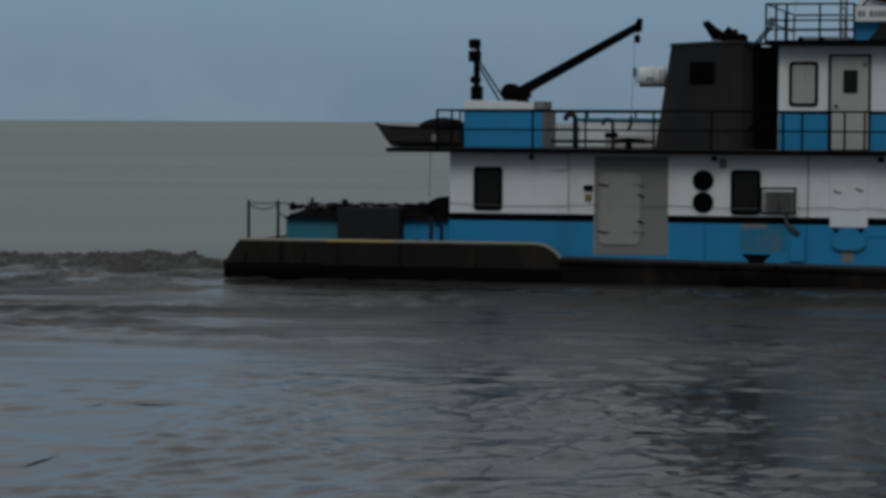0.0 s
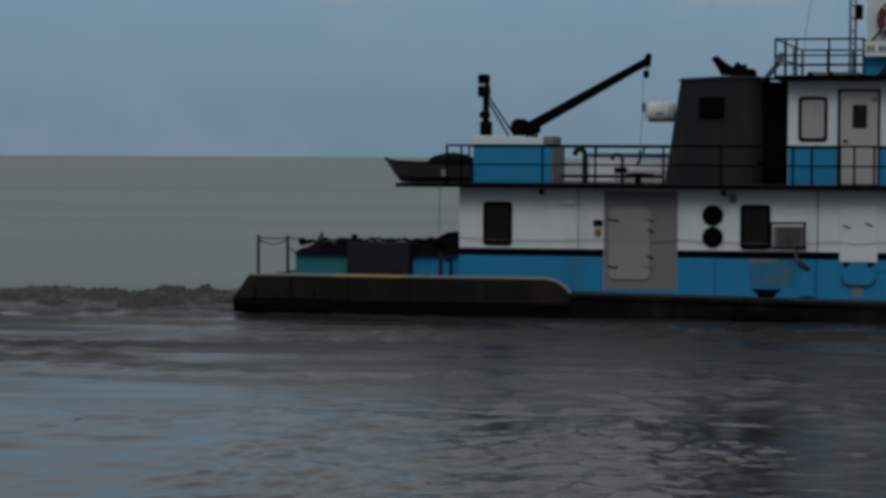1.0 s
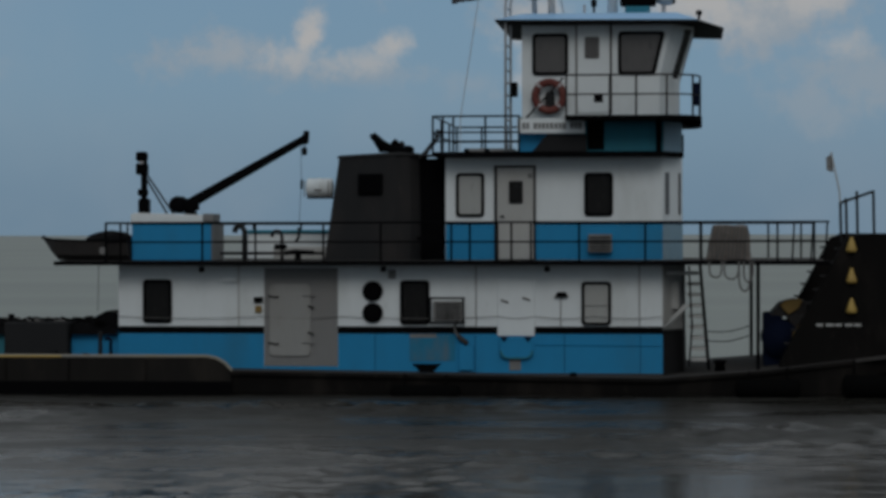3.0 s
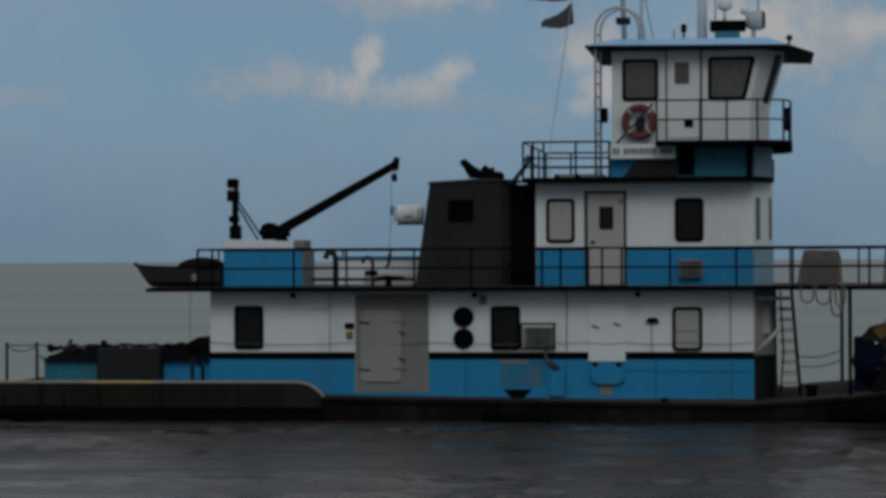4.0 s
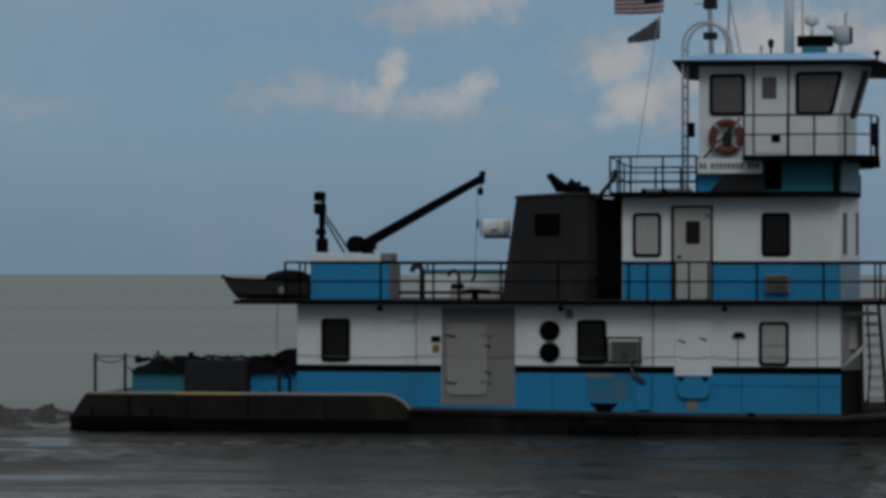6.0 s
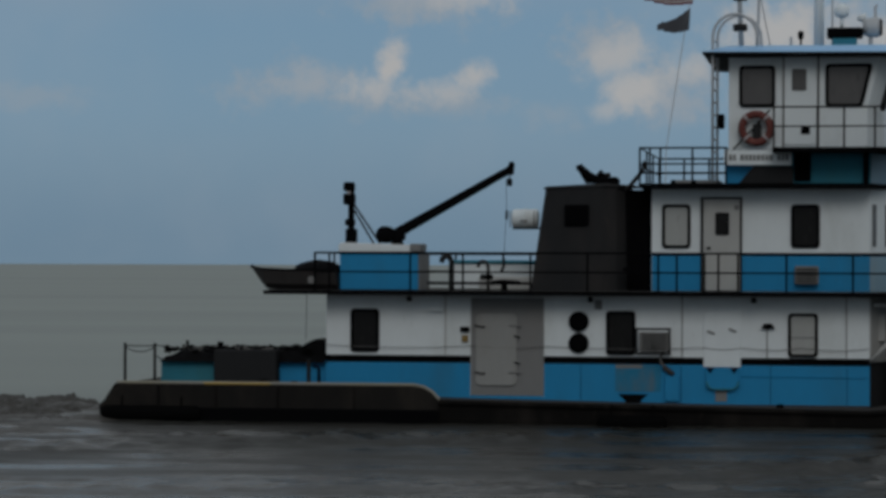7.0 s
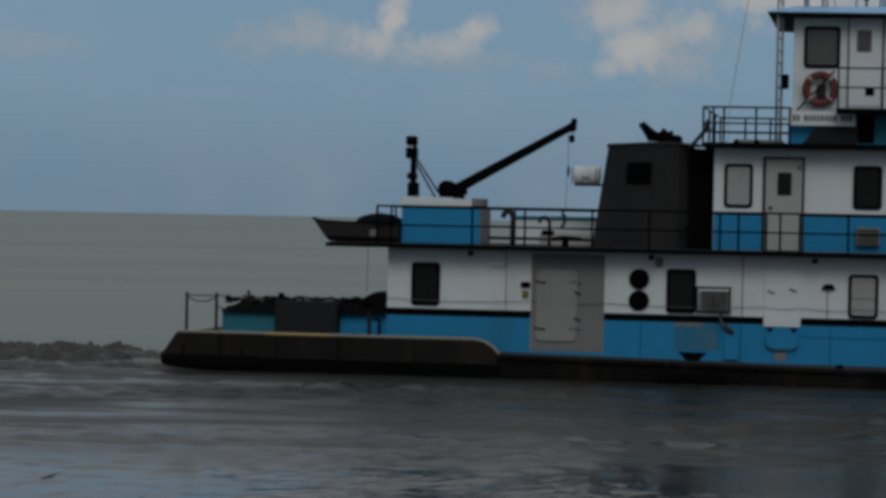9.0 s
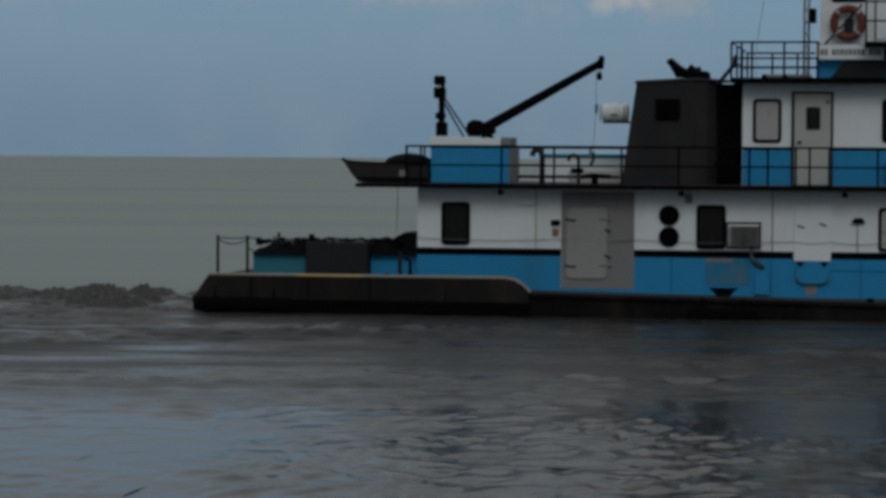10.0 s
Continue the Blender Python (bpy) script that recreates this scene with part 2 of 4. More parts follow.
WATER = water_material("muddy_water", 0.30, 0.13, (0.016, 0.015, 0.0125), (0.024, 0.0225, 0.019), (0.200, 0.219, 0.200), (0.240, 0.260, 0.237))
WASH_WATER = water_material("churned_muddy_water", 1.0, 0.40, (0.022, 0.020, 0.018), (0.085, 0.078, 0.070), (0.022, 0.020, 0.018), (0.085, 0.078, 0.070))


# ---- mesh helpers ----
BASES = {}


def to_mesh(name, bm, mat):
    bmesh.ops.recalc_face_normals(bm, faces=bm.faces)
    me = bpy.data.meshes.new(name)
    bm.to_mesh(me)
    bm.free()
    me.materials.append(mat)
    return me


def part(name, bm, mat, parent, label=""):
    root = parent
    while root.parent:
        root = root.parent
    off = BASES.get(root.name)
    if off is not None:
        bmesh.ops.translate(bm, verts=bm.verts, vec=-off)
    ob = new(name, to_mesh(name, bm, mat))
    ob.parent = parent
    if label:
        tagged(ob, label)
    return ob


def box(x0, x1, y0, y1, z0, z1, bevel=0.015, bm=None):
    own = bmesh.new()
    bmesh.ops.create_cube(own, size=1)
    for v in own.verts:
        v.co = ((x0 + x1) / 2 + v.co.x * (x1 - x0), (y0 + y1) / 2 + v.co.y * (y1 - y0), (z0 + z1) / 2 + v.co.z * (z1 - z0))
    if bevel:
        bmesh.ops.bevel(own, geom=own.edges[:], offset=bevel, segments=1, affect="EDGES")
    return join(bm, own)


def join(bm, own):
    if bm is None:
        return own
    me = bpy.data.meshes.new("tmp")
    own.to_mesh(me)
    own.free()
    bm.from_mesh(me)
    bpy.data.meshes.remove(me)
    return bm


def tube(points, r, n=8, bm=None, closed=False):
    """A round bar along points; r may be one radius or one a point."""
    bm = bm or bmesh.new()
    pts = [Vector(p) for p in points]
    radii = r if isinstance(r, (list, tuple)) else [r] * len(pts)
    rings, last = [], None
    for i, p in enumerate(pts):
        if closed:
            d = (pts[(i + 1) % len(pts)] - pts[i - 1]).normalized()
        else:
            d = (pts[min(i + 1, len(pts) - 1)] - pts[max(i - 1, 0)]).normalized()
        side = d.cross(Vector((0, 1, 0)) if abs(d.y) < 0.9 else Vector((1, 0, 0))).normalized()
        if last is not None and side.dot(last) < 0:
            side = -side
        last = side
        up = d.cross(side)
        rings.append([bm.verts.new(p + radii[i] * (math.cos(a) * side + math.sin(a) * up)) for a in [k * math.tau / n for k in range(n)]])
    for i in range(len(rings) if closed else len(rings) - 1):
        a, b = rings[i], rings[(i + 1) % len(rings)]
        for k in range(n):
            bm.faces.new((a[k], a[(k + 1) % n], b[(k + 1) % n], b[k]))
    if not closed:
        bm.faces.new(rings[0])
        bm.faces.new(rings[-1])
    for f in bm.faces:
        f.smooth = n > 6
    return bm


def prism(poly, y0, y1, bevel=0.0, top=None, bm=None):
    """A plate whose outline poly lies in x and z, from y0 to y1."""
    own = bmesh.new()
    a = [own.verts.new((x, y0, z)) for x, z in poly]
    b = [own.verts.new((x, y1, z)) for x, z in (top or poly)]
    own.faces.new(a)
    own.faces.new(b)
    for i in range(len(a)):
        j = (i + 1) % len(a)
        own.faces.new((a[i], a[j], b[j], b[i]))
    if bevel:
        bmesh.ops.bevel(own, geom=own.edges[:], offset=bevel, segments=1, affect="EDGES")
    return join(bm, own)


def loft(rings, bm=None, bevel=0.0):
    """A closed body through equal rings of (x, y, z)."""
    own = bmesh.new()
    vs = [[own.verts.new(p) for p in ring] for ring in rings]
    n = len(vs[0])
    for a, b in zip(vs, vs[1:]):
        for i in range(n):
            own.faces.new((a[i], a[(i + 1) % n], b[(i + 1) % n], b[i]))
    own.faces.new(vs[0])
    own.faces.new(vs[-1])
    if bevel:
        bmesh.ops.bevel(own, geom=own.edges[:], offset=bevel, segments=1, affect="EDGES")
    return join(bm, own)


def rounded(x0, x1, z0, z1, r, n=4, shear=0.0):
    out = []
    for cx, cz, a0 in ((x1 - r, z1 - r, 0), (x0 + r, z1 - r, 90), (x0 + r, z0 + r, 180), (x1 - r, z0 + r, 270)):
        for k in range(n + 1):
            a = radians(a0 + 90 * k / n)
            x, z = cx + r * math.cos(a), cz + r * math.sin(a)
            out.append((x + (shear * (z - z0) if cx > (x0 + x1) / 2 else 0), z))
    return out


def ring(outer, inner, y0, y1):
    bm = bmesh.new()
    vs = [[bm.verts.new((x, y, z)) for x, z in loop] for loop, y in ((outer, y1), (outer, y0), (inner, y0), (inner, y1))]
    n = len(outer)
    for k in range(4):
        a, b = vs[k], vs[(k + 1) % 4]
        for i in range(n):
            bm.faces.new((a[i], a[(i + 1) % n], b[(i + 1) % n], b[i]))
    return bm


def turned(axis_from, axis_to, radii, n=16, bm=None):
    """A turned body: radii are (share of the way, radius)."""
    a, b = Vector(axis_from), Vector(axis_to)
    return tube([a.lerp(b, s) for s, _ in radii], [max(r, 0.002) for _, r in radii], n, bm)


def thing(name, label, category, base, group=""):
    ob = new(name)
    ob.location = base
    BASES[ob.name] = Vector(base)
    ob.empty_display_size = 0.2
    return tagged(ob, label, category, group)


# ---- water ----
def spread(core, growth, far):
    out = list(core)
    step = core[-1] - core[-2]
    while out[-1] < far:
        step *= growth
        out.append(min(out[-1] + step, far))
    return out


def build_water():
    ys = [-300, -60, -10, 5, 12, 16, 18.5] + spread([20 + 0.10 * i for i in range(470)], 1.07, 4850)
    half = spread([0.115 * i for i in range(200)], 1.3, 3200)
    xs = [-x for x in reversed(half[1:])] + half
    x, y = np.meshgrid(np.array(xs), np.array(ys))
    rng = np.random.default_rng(4)
    z = np.zeros_like(x)
    calm = np.zeros_like(x)
    for _ in range(10):
        a, l = rng.uniform(-0.9, 0.9) + 1.57, rng.uniform(5, 18)
        calm += np.sin((x * np.cos(a) * 0.6 + y * np.sin(a)) * math.tau / l + rng.uniform(0, 6.28))
    calm = np.clip(0.4 + 0.36 * calm, 0.14, 1.5)
    for _ in range(64):
        a, l = rng.normal(1.57, 0.9), 0.5 * 2 ** rng.uniform(0, 1.7)
        phase = (x * np.cos(a) + y * np.sin(a)) * math.tau / l + rng.uniform(0, 6.28)
        z += np.sin(phase + 1.6 * np.sin(x / (1.9 * l) + y / (1.5 * l) + rng.uniform(0, 6.28))) * 0.0019 * l ** 0.6
    fade = np.clip((72 - y) / 10, 0, 1) * np.clip((y - 5) / 5, 0, 1)
    z *= 1 + 1.5 * np.clip((y - 34) / 14, 0, 1)
    z *= calm * fade * np.clip((30 - np.abs(x)) / 6, 0, 1)
    # the far water keeps level with the eye line
    z += np.where(y > 400, 3.14 * ((y - 400) / 4450) ** 1.0, 0)
    n, m = x.shape
    verts = np.stack([x.ravel(), y.ravel(), z.ravel()], 1)
    i = np.arange(n * m).reshape(n, m)
    faces = np.stack([i[:-1, :-1].ravel(), i[:-1, 1:].ravel(), i[1:, 1:].ravel(), i[1:, :-1].ravel()], 1)
    me = bpy.data.meshes.new("water")
    me.from_pydata(verts.tolist(), [], faces.tolist())
    me.polygons.foreach_set("use_smooth", [True] * len(me.polygons))
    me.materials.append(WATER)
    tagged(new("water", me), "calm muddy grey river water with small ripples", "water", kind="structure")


build_water()

# ---- the towboat, in its own space: x to the bow, y to its far side, z up ----
boat = thing("towboat", "white and blue river towboat with a black hull", "boat", (0, 0, 0))
YF = 5.6                                    # far wall of the lower house


def gunwale(x):
    return float(np.interp(x, (-5.5, 2.0, 11.3, 13.5, 15.4, 16.6), (0.46, 0.44, 0.30, 0.47, 0.70, 0.85)))


def build_hull():
    stations = [-5.45, -5.0, -3, 0, 2, 5, 8, 11.3, 12.5, 13.5, 14.5, 15.4, 16.2, 16.6]
    rings = []
    for x in stations:
        near = -1.0 + (0.25 if x < -5.2 else 0) + max(0, x - 15.4) * 0.45
        far = YF - near - 0.0
        g, tuck = gunwale(x), 0.12
        keel = -0.9 if 0 < x < 14 else -0.5
        rings.append([(x, near, g), (x, near, 0.0), (x, near + tuck, keel), (x, far - tuck, keel), (x, far, 0.0), (x, far, g)])
    part("hull", loft(rings), HULL, boat, "black steel hull with rust streaks")
    # guard rail along the gunwale
    pts = [(x, -1.02, gunwale(x) - 0.06) for x in (1.9, 4, 6, 8, 10, 11.3, 12.4, 13.5, 14.5, 15.4)]
    part("rub_rail", tube(pts, 0.055, 8), HULL, boat, "worn black steel guard along the hull")
    part("rub_rail", tube([(x, 2 * 2.8 + 1.02 - 0, z) for x, _, z in pts], 0.055, 8), DECK, boat)
    deck = bmesh.new()
    for y0, y1 in ((-0.98, 6.58),):
        a = [deck.verts.new((x, y0, gunwale(x) + 0.012)) for x in stations[1:-1]]
        b = [deck.verts.new((x, y1, gunwale(x) + 0.012)) for x in stations[1:-1]]
        c = [deck.verts.new((x, y0, gunwale(x) - 0.05)) for x in stations[1:-1]]
        d = [deck.verts.new((x, y1, gunwale(x) - 0.05)) for x in stations[1:-1]]
        for i in range(len(a) - 1):
            for p, q in ((a, b), (c, d), (a, c), (b, d)):
                deck.faces.new((p[i], p[i + 1], q[i + 1], q[i]))
    part("main_deck", deck, DECK, boat, "grey steel main deck")
    # raised stern bulwark, near and far
    side = [(-5.50, -0.1), (-5.54, 0.26), (-5.42, 0.34), (-5.33, 0.50), (-5.17, 0.74), (1.55, 0.74), (1.75, 0.70), (1.92, 0.60), (2.08, 0.44), (2.08, -0.1)]
    for y0, y1 in ((-1.10, -0.98), (6.58, 6.70)):
        w = part("bulwark", prism(side, y0, y1, 0.01), BULWARK, boat, "worn grey-black steel stern bulwark")
        edge = [(-5.15, 0.76), (1.55, 0.76), (1.77, 0.715), (1.95, 0.61), (2.10, 0.45)]
        part("yellow_edge", box(-3.15, -1.65, y0 - 0.01, y0 + 0.03, 0.735, 0.775, 0.006), YELLOW, w, "worn yellow edge marking")
        part("edge_strip", tube([(x, (y0 + y1) / 2, z) for x, z in edge], 0.035, 6), RIM, w, "tan and yellow painted top edge")
    part("transom", box(-5.14, -5.04, -0.95, 6.55, 0.1, 0.72), HULL, boat)
    part("stern_deck", box(-5.12, 0.0, -0.98, 6.58, 0.62, 0.72), DECK, boat)
    part("rub_strip", box(-5.5, 2.1, -1.135, -1.09, -0.12, 0.22, 0.02), BLACK, boat, "black rubbing strip along the stern")
    for x in (-4.2, -2.9, -1.5, 0.2):
        part("bulwark_stay", box(x, x + 0.05, -1.125, -1.09, 0.2, 0.70, 0.008), HULL, boat)


def window(x0, x1, z0, z1, y, pane=PANE_DARK, shear=0.0, frame_mat=BLACK, bar=False, border=0.068):
    r = min(0.09, (x1 - x0) * 0.2)
    f = part("window", ring(rounded(x0, x1, z0, z1, r, shear=shear), rounded(x0 + border, x1 - border, z0 + border, z1 - border, r * 0.6, shear=shear),
                            y - 0.035, y + 0.03), frame_mat, boat, "rounded black window frame")
    part("pane", prism(rounded(x0 + border - 0.01, x1 - border + 0.01, z0 + border - 0.01, z1 - border + 0.01, r * 0.6, shear=shear),
                       y - 0.012, y + 0.01), pane, f, "window pane")
    if bar:
        zc = (z0 + z1) / 2 - 0.05
        part("sash_bar", box(x0 + border, x1 - border, y - 0.025, y - 0.005, zc - 0.012, zc + 0.012, 0), GREY, f)
    return f


def body(poly_low, poly_high, z0, z1):
    return loft([[(x, y, z0) for x, y in poly_low], [(x, y, z1) for x, y in poly_high]])


def plan(x0, x1, y0, y1, cut_x, cut_y, x_front):
    """A house plan with its two front corners cut off."""
    return [(x0, y0), (x1, y0), (x_front, y0 + cut_y), (x_front, y1 - cut_y), (x1, y1), (x0, y1)]


def band(x0, x1, y, z0, z1, mat, name, front=None, label=""):
    return part(name, box(x0, x1, y - 0.012, y + 0.02, z0, z1, 0.003), mat, boat, label)


def build_lower_house():
    p = plan(-0.61, 11.38, 0.0, YF, 0, 1.0, 11.85)
    part("lower_house", body(p, p, 0.30, 2.74), WHITE, boat, "white steel lower deckhouse wall")
    # blue lower strakes and the black line above them, broken by the grey door bay and the white door
    strakes = ((-0.62, 2.64), (4.28, 5.1), (5.1, 7.3), (7.3, 9.25), (9.25, 10.9), (10.9, 11.385))
    for a, b in strakes:
        part("wall_panel", box(a + 0.0005, b - 0.0005, -0.016, 0.02, 0.31, 1.215, 0.004), BLUE, boat, "blue painted lower wall panel")
    part("wall_panel", box(2.644, 4.276, -0.016, 0.02, 0.31, 0.495, 0.006), BLUE, boat)
    for a, b in ((-0.62, 2.64), (4.28, 7.79), (8.60, 11.385)):
        part("black_line", box(a, b, -0.024, 0.02, 1.22, 1.375, 0.004), BLACK, boat, "black painted stripe")
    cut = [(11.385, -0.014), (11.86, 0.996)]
    # deck shade painted in: charcoal over the blue strake, light grey over the white
    for z0, z1, mat, nm in ((0.31, 1.30, CHARCOAL, "corner_shade_panel"), (1.305, 2.70, GREY_LIGHT, "corner_shade_panel")):
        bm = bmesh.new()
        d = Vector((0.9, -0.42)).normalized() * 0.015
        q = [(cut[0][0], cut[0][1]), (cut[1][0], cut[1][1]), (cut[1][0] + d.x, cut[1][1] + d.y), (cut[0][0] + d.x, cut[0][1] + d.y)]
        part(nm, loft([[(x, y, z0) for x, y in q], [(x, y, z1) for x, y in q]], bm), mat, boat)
    part("wall_panel", box(-0.635, -0.60, 0.0, YF, 0.70, 1.26, 0.004), BLUE, boat)
    part("kick_strip", box(4.30, 11.38, -0.03, 0.0, 0.30, 0.36, 0.006), DECK, boat, "scuffed grey strip along the foot of the wall")
    # upper wall plates with fine seams
    for a, b in ((-0.61, 2.06), (2.06, 2.64), (4.28, 5.48), (5.48, 7.25), (8.62, 9.18), (9.18, 10.85), (10.85, 11.38)):
        part("wall_plate", box(a + 0.0005, b - 0.0005, -0.006, 0.02, 1.38, 2.725, 0.003), WHITE, boat)
    # grey door bay
    bay = part("door_bay", box(2.65, 4.275, -0.02, 0.03, 0.50, 2.66, 0.004), GREY, boat, "bare grey primed wall bay")
    door = part("door", prism(rounded(2.76, 3.68, 0.72, 2.31, 0.12), -0.065, -0.02, 0.012), GREY_DOOR, boat, "light grey steel watertight door")
    for z in (2.05, 1.02):
        part("hinge", box(3.50, 3.78, -0.09, -0.06, z - 0.02, z + 0.02, 0.006), GREY, door)
        part("hinge", tube([(2.74, -0.08, z), (2.92, -0.085, z - 0.04), (2.98, -0.08, z - 0.02)], 0.02, 6), CHARCOAL, door)
    for z in (1.83, 1.25):
        part("dog_handle", tube([(3.62, -0.09, z), (3.76, -0.09, z - 0.05)], 0.016, 6), BLACK, door)
    # windows
    window(-0.06, 0.59, 1.44, 2.41, -0.01)
    window(5.65, 6.30, 1.41, 2.39, -0.01)
    window(9.62, 10.27, 1.40, 2.36, -0.01, PANE_PALE, bar=True)
    # two round ventilators
    for z in (2.15, 1.675):
        v = part("ventilator", turned((5.05, 0.0, z), (5.05, -0.10, z), ((0, 0.225), (0.7, 0.225), (1, 0.20), (1.0, 0.02)), 24), BLACK, boat, "round black ventilator")
        part("grille", ring([(5.05 + 0.17 * math.cos(a), z + 0.17 * math.sin(a)) for a in [k * math.tau / 20 for k in range(20)]],
                            [(5.05 + 0.14 * math.cos(a), z + 0.14 * math.sin(a)) for a in [k * math.tau / 20 for k in range(20)]], -0.108, -0.095), BLACK, v)
    # white door with its blue lower leaf
    d = part("door", box(7.79, 8.60, -0.05, 0.0, 1.17, 2.40, 0.012), WHITE, boat, "white steel door")
    for x, z in ((7.95, 1.93), (8.42, 1.98)):
        part("hinge", tube([(x - 0.08, -0.07, z + 0.03), (x + 0.08, -0.07, z - 0.03)], 0.022, 6), GREY, d)
    leaf = part("lower_leaf", prism(rounded(7.84, 8.57, 0.68, 1.165, 0.12), -0.085, -0.02, 0.012), BLUE, boat, "blue lower door leaf")
    part("sill", tube([(7.86, -0.10, 0.86), (7.90, -0.11, 0.74), (8.0, -0.11, 0.69), (8.42, -0.11, 0.69), (8.52, -0.11, 0.74), (8.56, -0.10, 0.86)], 0.024, 8), TEAL, leaf)
    for x in (7.94, 8.46):
        part("bracket", prism([(x - 0.09, 1.16), (x + 0.09, 1.16), (x, 1.04)], -0.11, -0.09), NAVY, leaf)
    part("kick_plate", box(8.05, 8.30, -0.03, 0.0, 0.42, 0.66, 0.006), GREY, boat)
    # wall fittings
    part("vent_hood", prism([(9.04, 2.02), (9.34, 2.02), (9.28, 2.13), (9.10, 2.13)], -0.12, 0.0, 0.01), BLACK, boat, "small black vent hood")
    ac = part("air_conditioner", box(6.40, 7.05, -0.22, 0.0, 1.50, 1.93, 0.02), AC_GREY, boat, "grimy boxy grey air conditioner")
    for k in range(7):
        part("slat", box(6.46, 6.99, -0.232, -0.218, 1.55 + 0.052 * k, 1.575 + 0.052 * k, 0), CHARCOAL, ac)
    for x in (6.34, 7.06):
        part("guard_bar", tube([(x, 0, 2.0), (x, -0.25, 2.0), (x, -0.25, 1.46), (x, 0, 1.46)], 0.024, 6), CHARCOAL, ac)
    for z in (2.0, 1.46):
        part("guard_bar", tube([(6.34, -0.25, z), (7.06, -0.25, z)], 0.024, 6), CHARCOAL, ac)
    part("hose", tube([(6.92, -0.12, 1.5), (6.85, -0.13, 1.38), (6.88, -0.13, 1.25), (6.98, -0.12, 1.12), (7.12, -0.11, 1.02)], 0.028, 8), ROPE, boat)
    part("hose_end", tube([(6.93, -0.10, 1.17), (7.14, -0.10, 1.0)], 0.055, 8), DECK, boat)
    part("repair_plate", box(5.86, 6.86, -0.026, 0.0, 0.62, 1.20, 0.004), GREY_PATCH, boat, "worn grey-blue patch plate")
    part("repair_strip", box(5.86, 6.45, -0.03, 0.0, 1.13, 1.21, 0.004), GREY, boat)
    part("locker", box(6.95, 7.26, -0.10, 0.0, 0.42, 0.98, 0.01), BLUE, boat, "small blue wall locker")
    part("wall_lamp", box(1.72, 2.02, -0.14, 0.0, 2.36, 2.43, 0.01), WHITE, boat)
    part("conduit", tube([(2.08, -0.02, 2.72), (2.08, -0.02, 1.38)], 0.014, 6), GREY_LIGHT, boat)
    for x, z in ((7.32, 2.72), (9.17, 2.02), (10.88, 2.72)):
        part("conduit", tube([(x, -0.02, z), (x, -0.02, 1.38)], 0.012, 6), GREY, boat)
    part("switch_box", box(2.42, 2.62, -0.08, 0.0, 1.90, 2.02, 0.008), BLACK, boat)
    part("switch_box", box(2.45, 2.59, -0.07, 0.0, 1.68, 1.83, 0.008), YELLOW_WORN, boat)
    part("switch_box", box(5.40, 5.56, -0.07, 0.0, 2.42, 2.62, 0.008), GREY, boat)
    for x in (1.35, 5.35, 8.9):
        part("deck_lamp", turned((x, -0.55, 2.70), (x, -0.55, 2.58), ((0, 0.05), (0.6, 0.07), (1, 0.05)), 10), BLACK, boat)
    # slack lifeline along the wall
    bays = (-0.6, 2.65, 4.3, 7.8, 8.6, 9.9, 11.35)
    for a, b in zip(bays, bays[1:]):
        pts = [(a + (b - a) * k / 8, -0.06, 1.60 - 0.05 * (1 - (k / 4 - 1) ** 2)) for k in range(9)]
        part("lifeline", tube(pts, 0.007, 5), ROPE, boat)
    part("hand_pipe", tube([(8.62, -0.03, 0.98), (11.3, -0.03, 0.96)], 0.012, 5), BLUE, boat)
    for x in (5.1, 7.3, 9.25, 10.9):
        part("weld_seam", box(x - 0.006, x + 0.006, -0.02, 0.0, 0.32, 1.21, 0), NAVY, boat)
    # fittings on the cut front corner and the stairs that rise there
    part("corner_shelf", box(11.46, 12.1, -0.05, 0.3, 2.50, 2.58, 0.01), GREY_LIGHT, boat)
    part("corner_box", box(11.50, 11.74, 0.35, 0.62, 1.75, 2.35, 0.02), GREY_LIGHT, boat)
    part("corner_pipe", tube([(11.42, -0.1, 1.35), (11.9, -0.1, 1.85)], 0.05, 8), GREY_LIGHT, boat)
    st = part("stairs", prism([(12.16, 2.72), (12.23, 2.72), (12.42, 0.42), (12.34, 0.42)], 0.2, 0.26), BLACK, boat, "steep steel stairs")
    part("stringer", prism([(11.80, 2.6), (11.84, 2.6), (11.90, 0.42), (11.84, 0.42)], 0.2, 0.26), CHARCOAL, st)
    for k in range(9):
        z = 0.62 + 0.235 * k
        x = 12.36 - 0.021 * k
        part("tread", box(x - 0.36 + 0.008 * k, x - 0.03, 0.19, 0.85, z, z + 0.07, 0.006), GREY_LIGHT, st)
    part("handrail", tube([(11.95, 0.15, 2.7), (12.02, 0.15, 1.4), (11.95, 0.15, 0.5)], 0.02, 6), BLACK, st)


def rail(run, y, z0, ztop, posts, mat=BLACK, mids=(0.5,), r=0.022):
    """Rails along x at one side: a post is an object, and so is each bar."""
    part("rail_bar", tube([(run[0], y, ztop), (run[1], y, ztop)], r, 6), mat, boat, "thin dark guard rail")
    for m in mids:
        part("rail_bar", tube([(run[0], y, z0 + (ztop - z0) * m), (run[1], y, z0 + (ztop - z0) * m)], r * 0.85, 6), mat, boat)
    for x in posts:
        part("rail_post", tube([(x, y, z0), (x, y, ztop)], r * 1.05, 6), mat, boat)


def cross_rail(x, y0, y1, z0, ztop, mat=BLACK):
    for z in (ztop, (z0 + ztop) / 2):
        part("rail_bar", tube([(x, y0, z), (x, y1, z)], 0.02, 6), mat, boat)
    for k in range(4):
        y = y0 + (y1 - y0) * k / 3
        part("rail_post", tube([(x, y, z0), (x, y, ztop)], 0.022, 6), mat, boat)


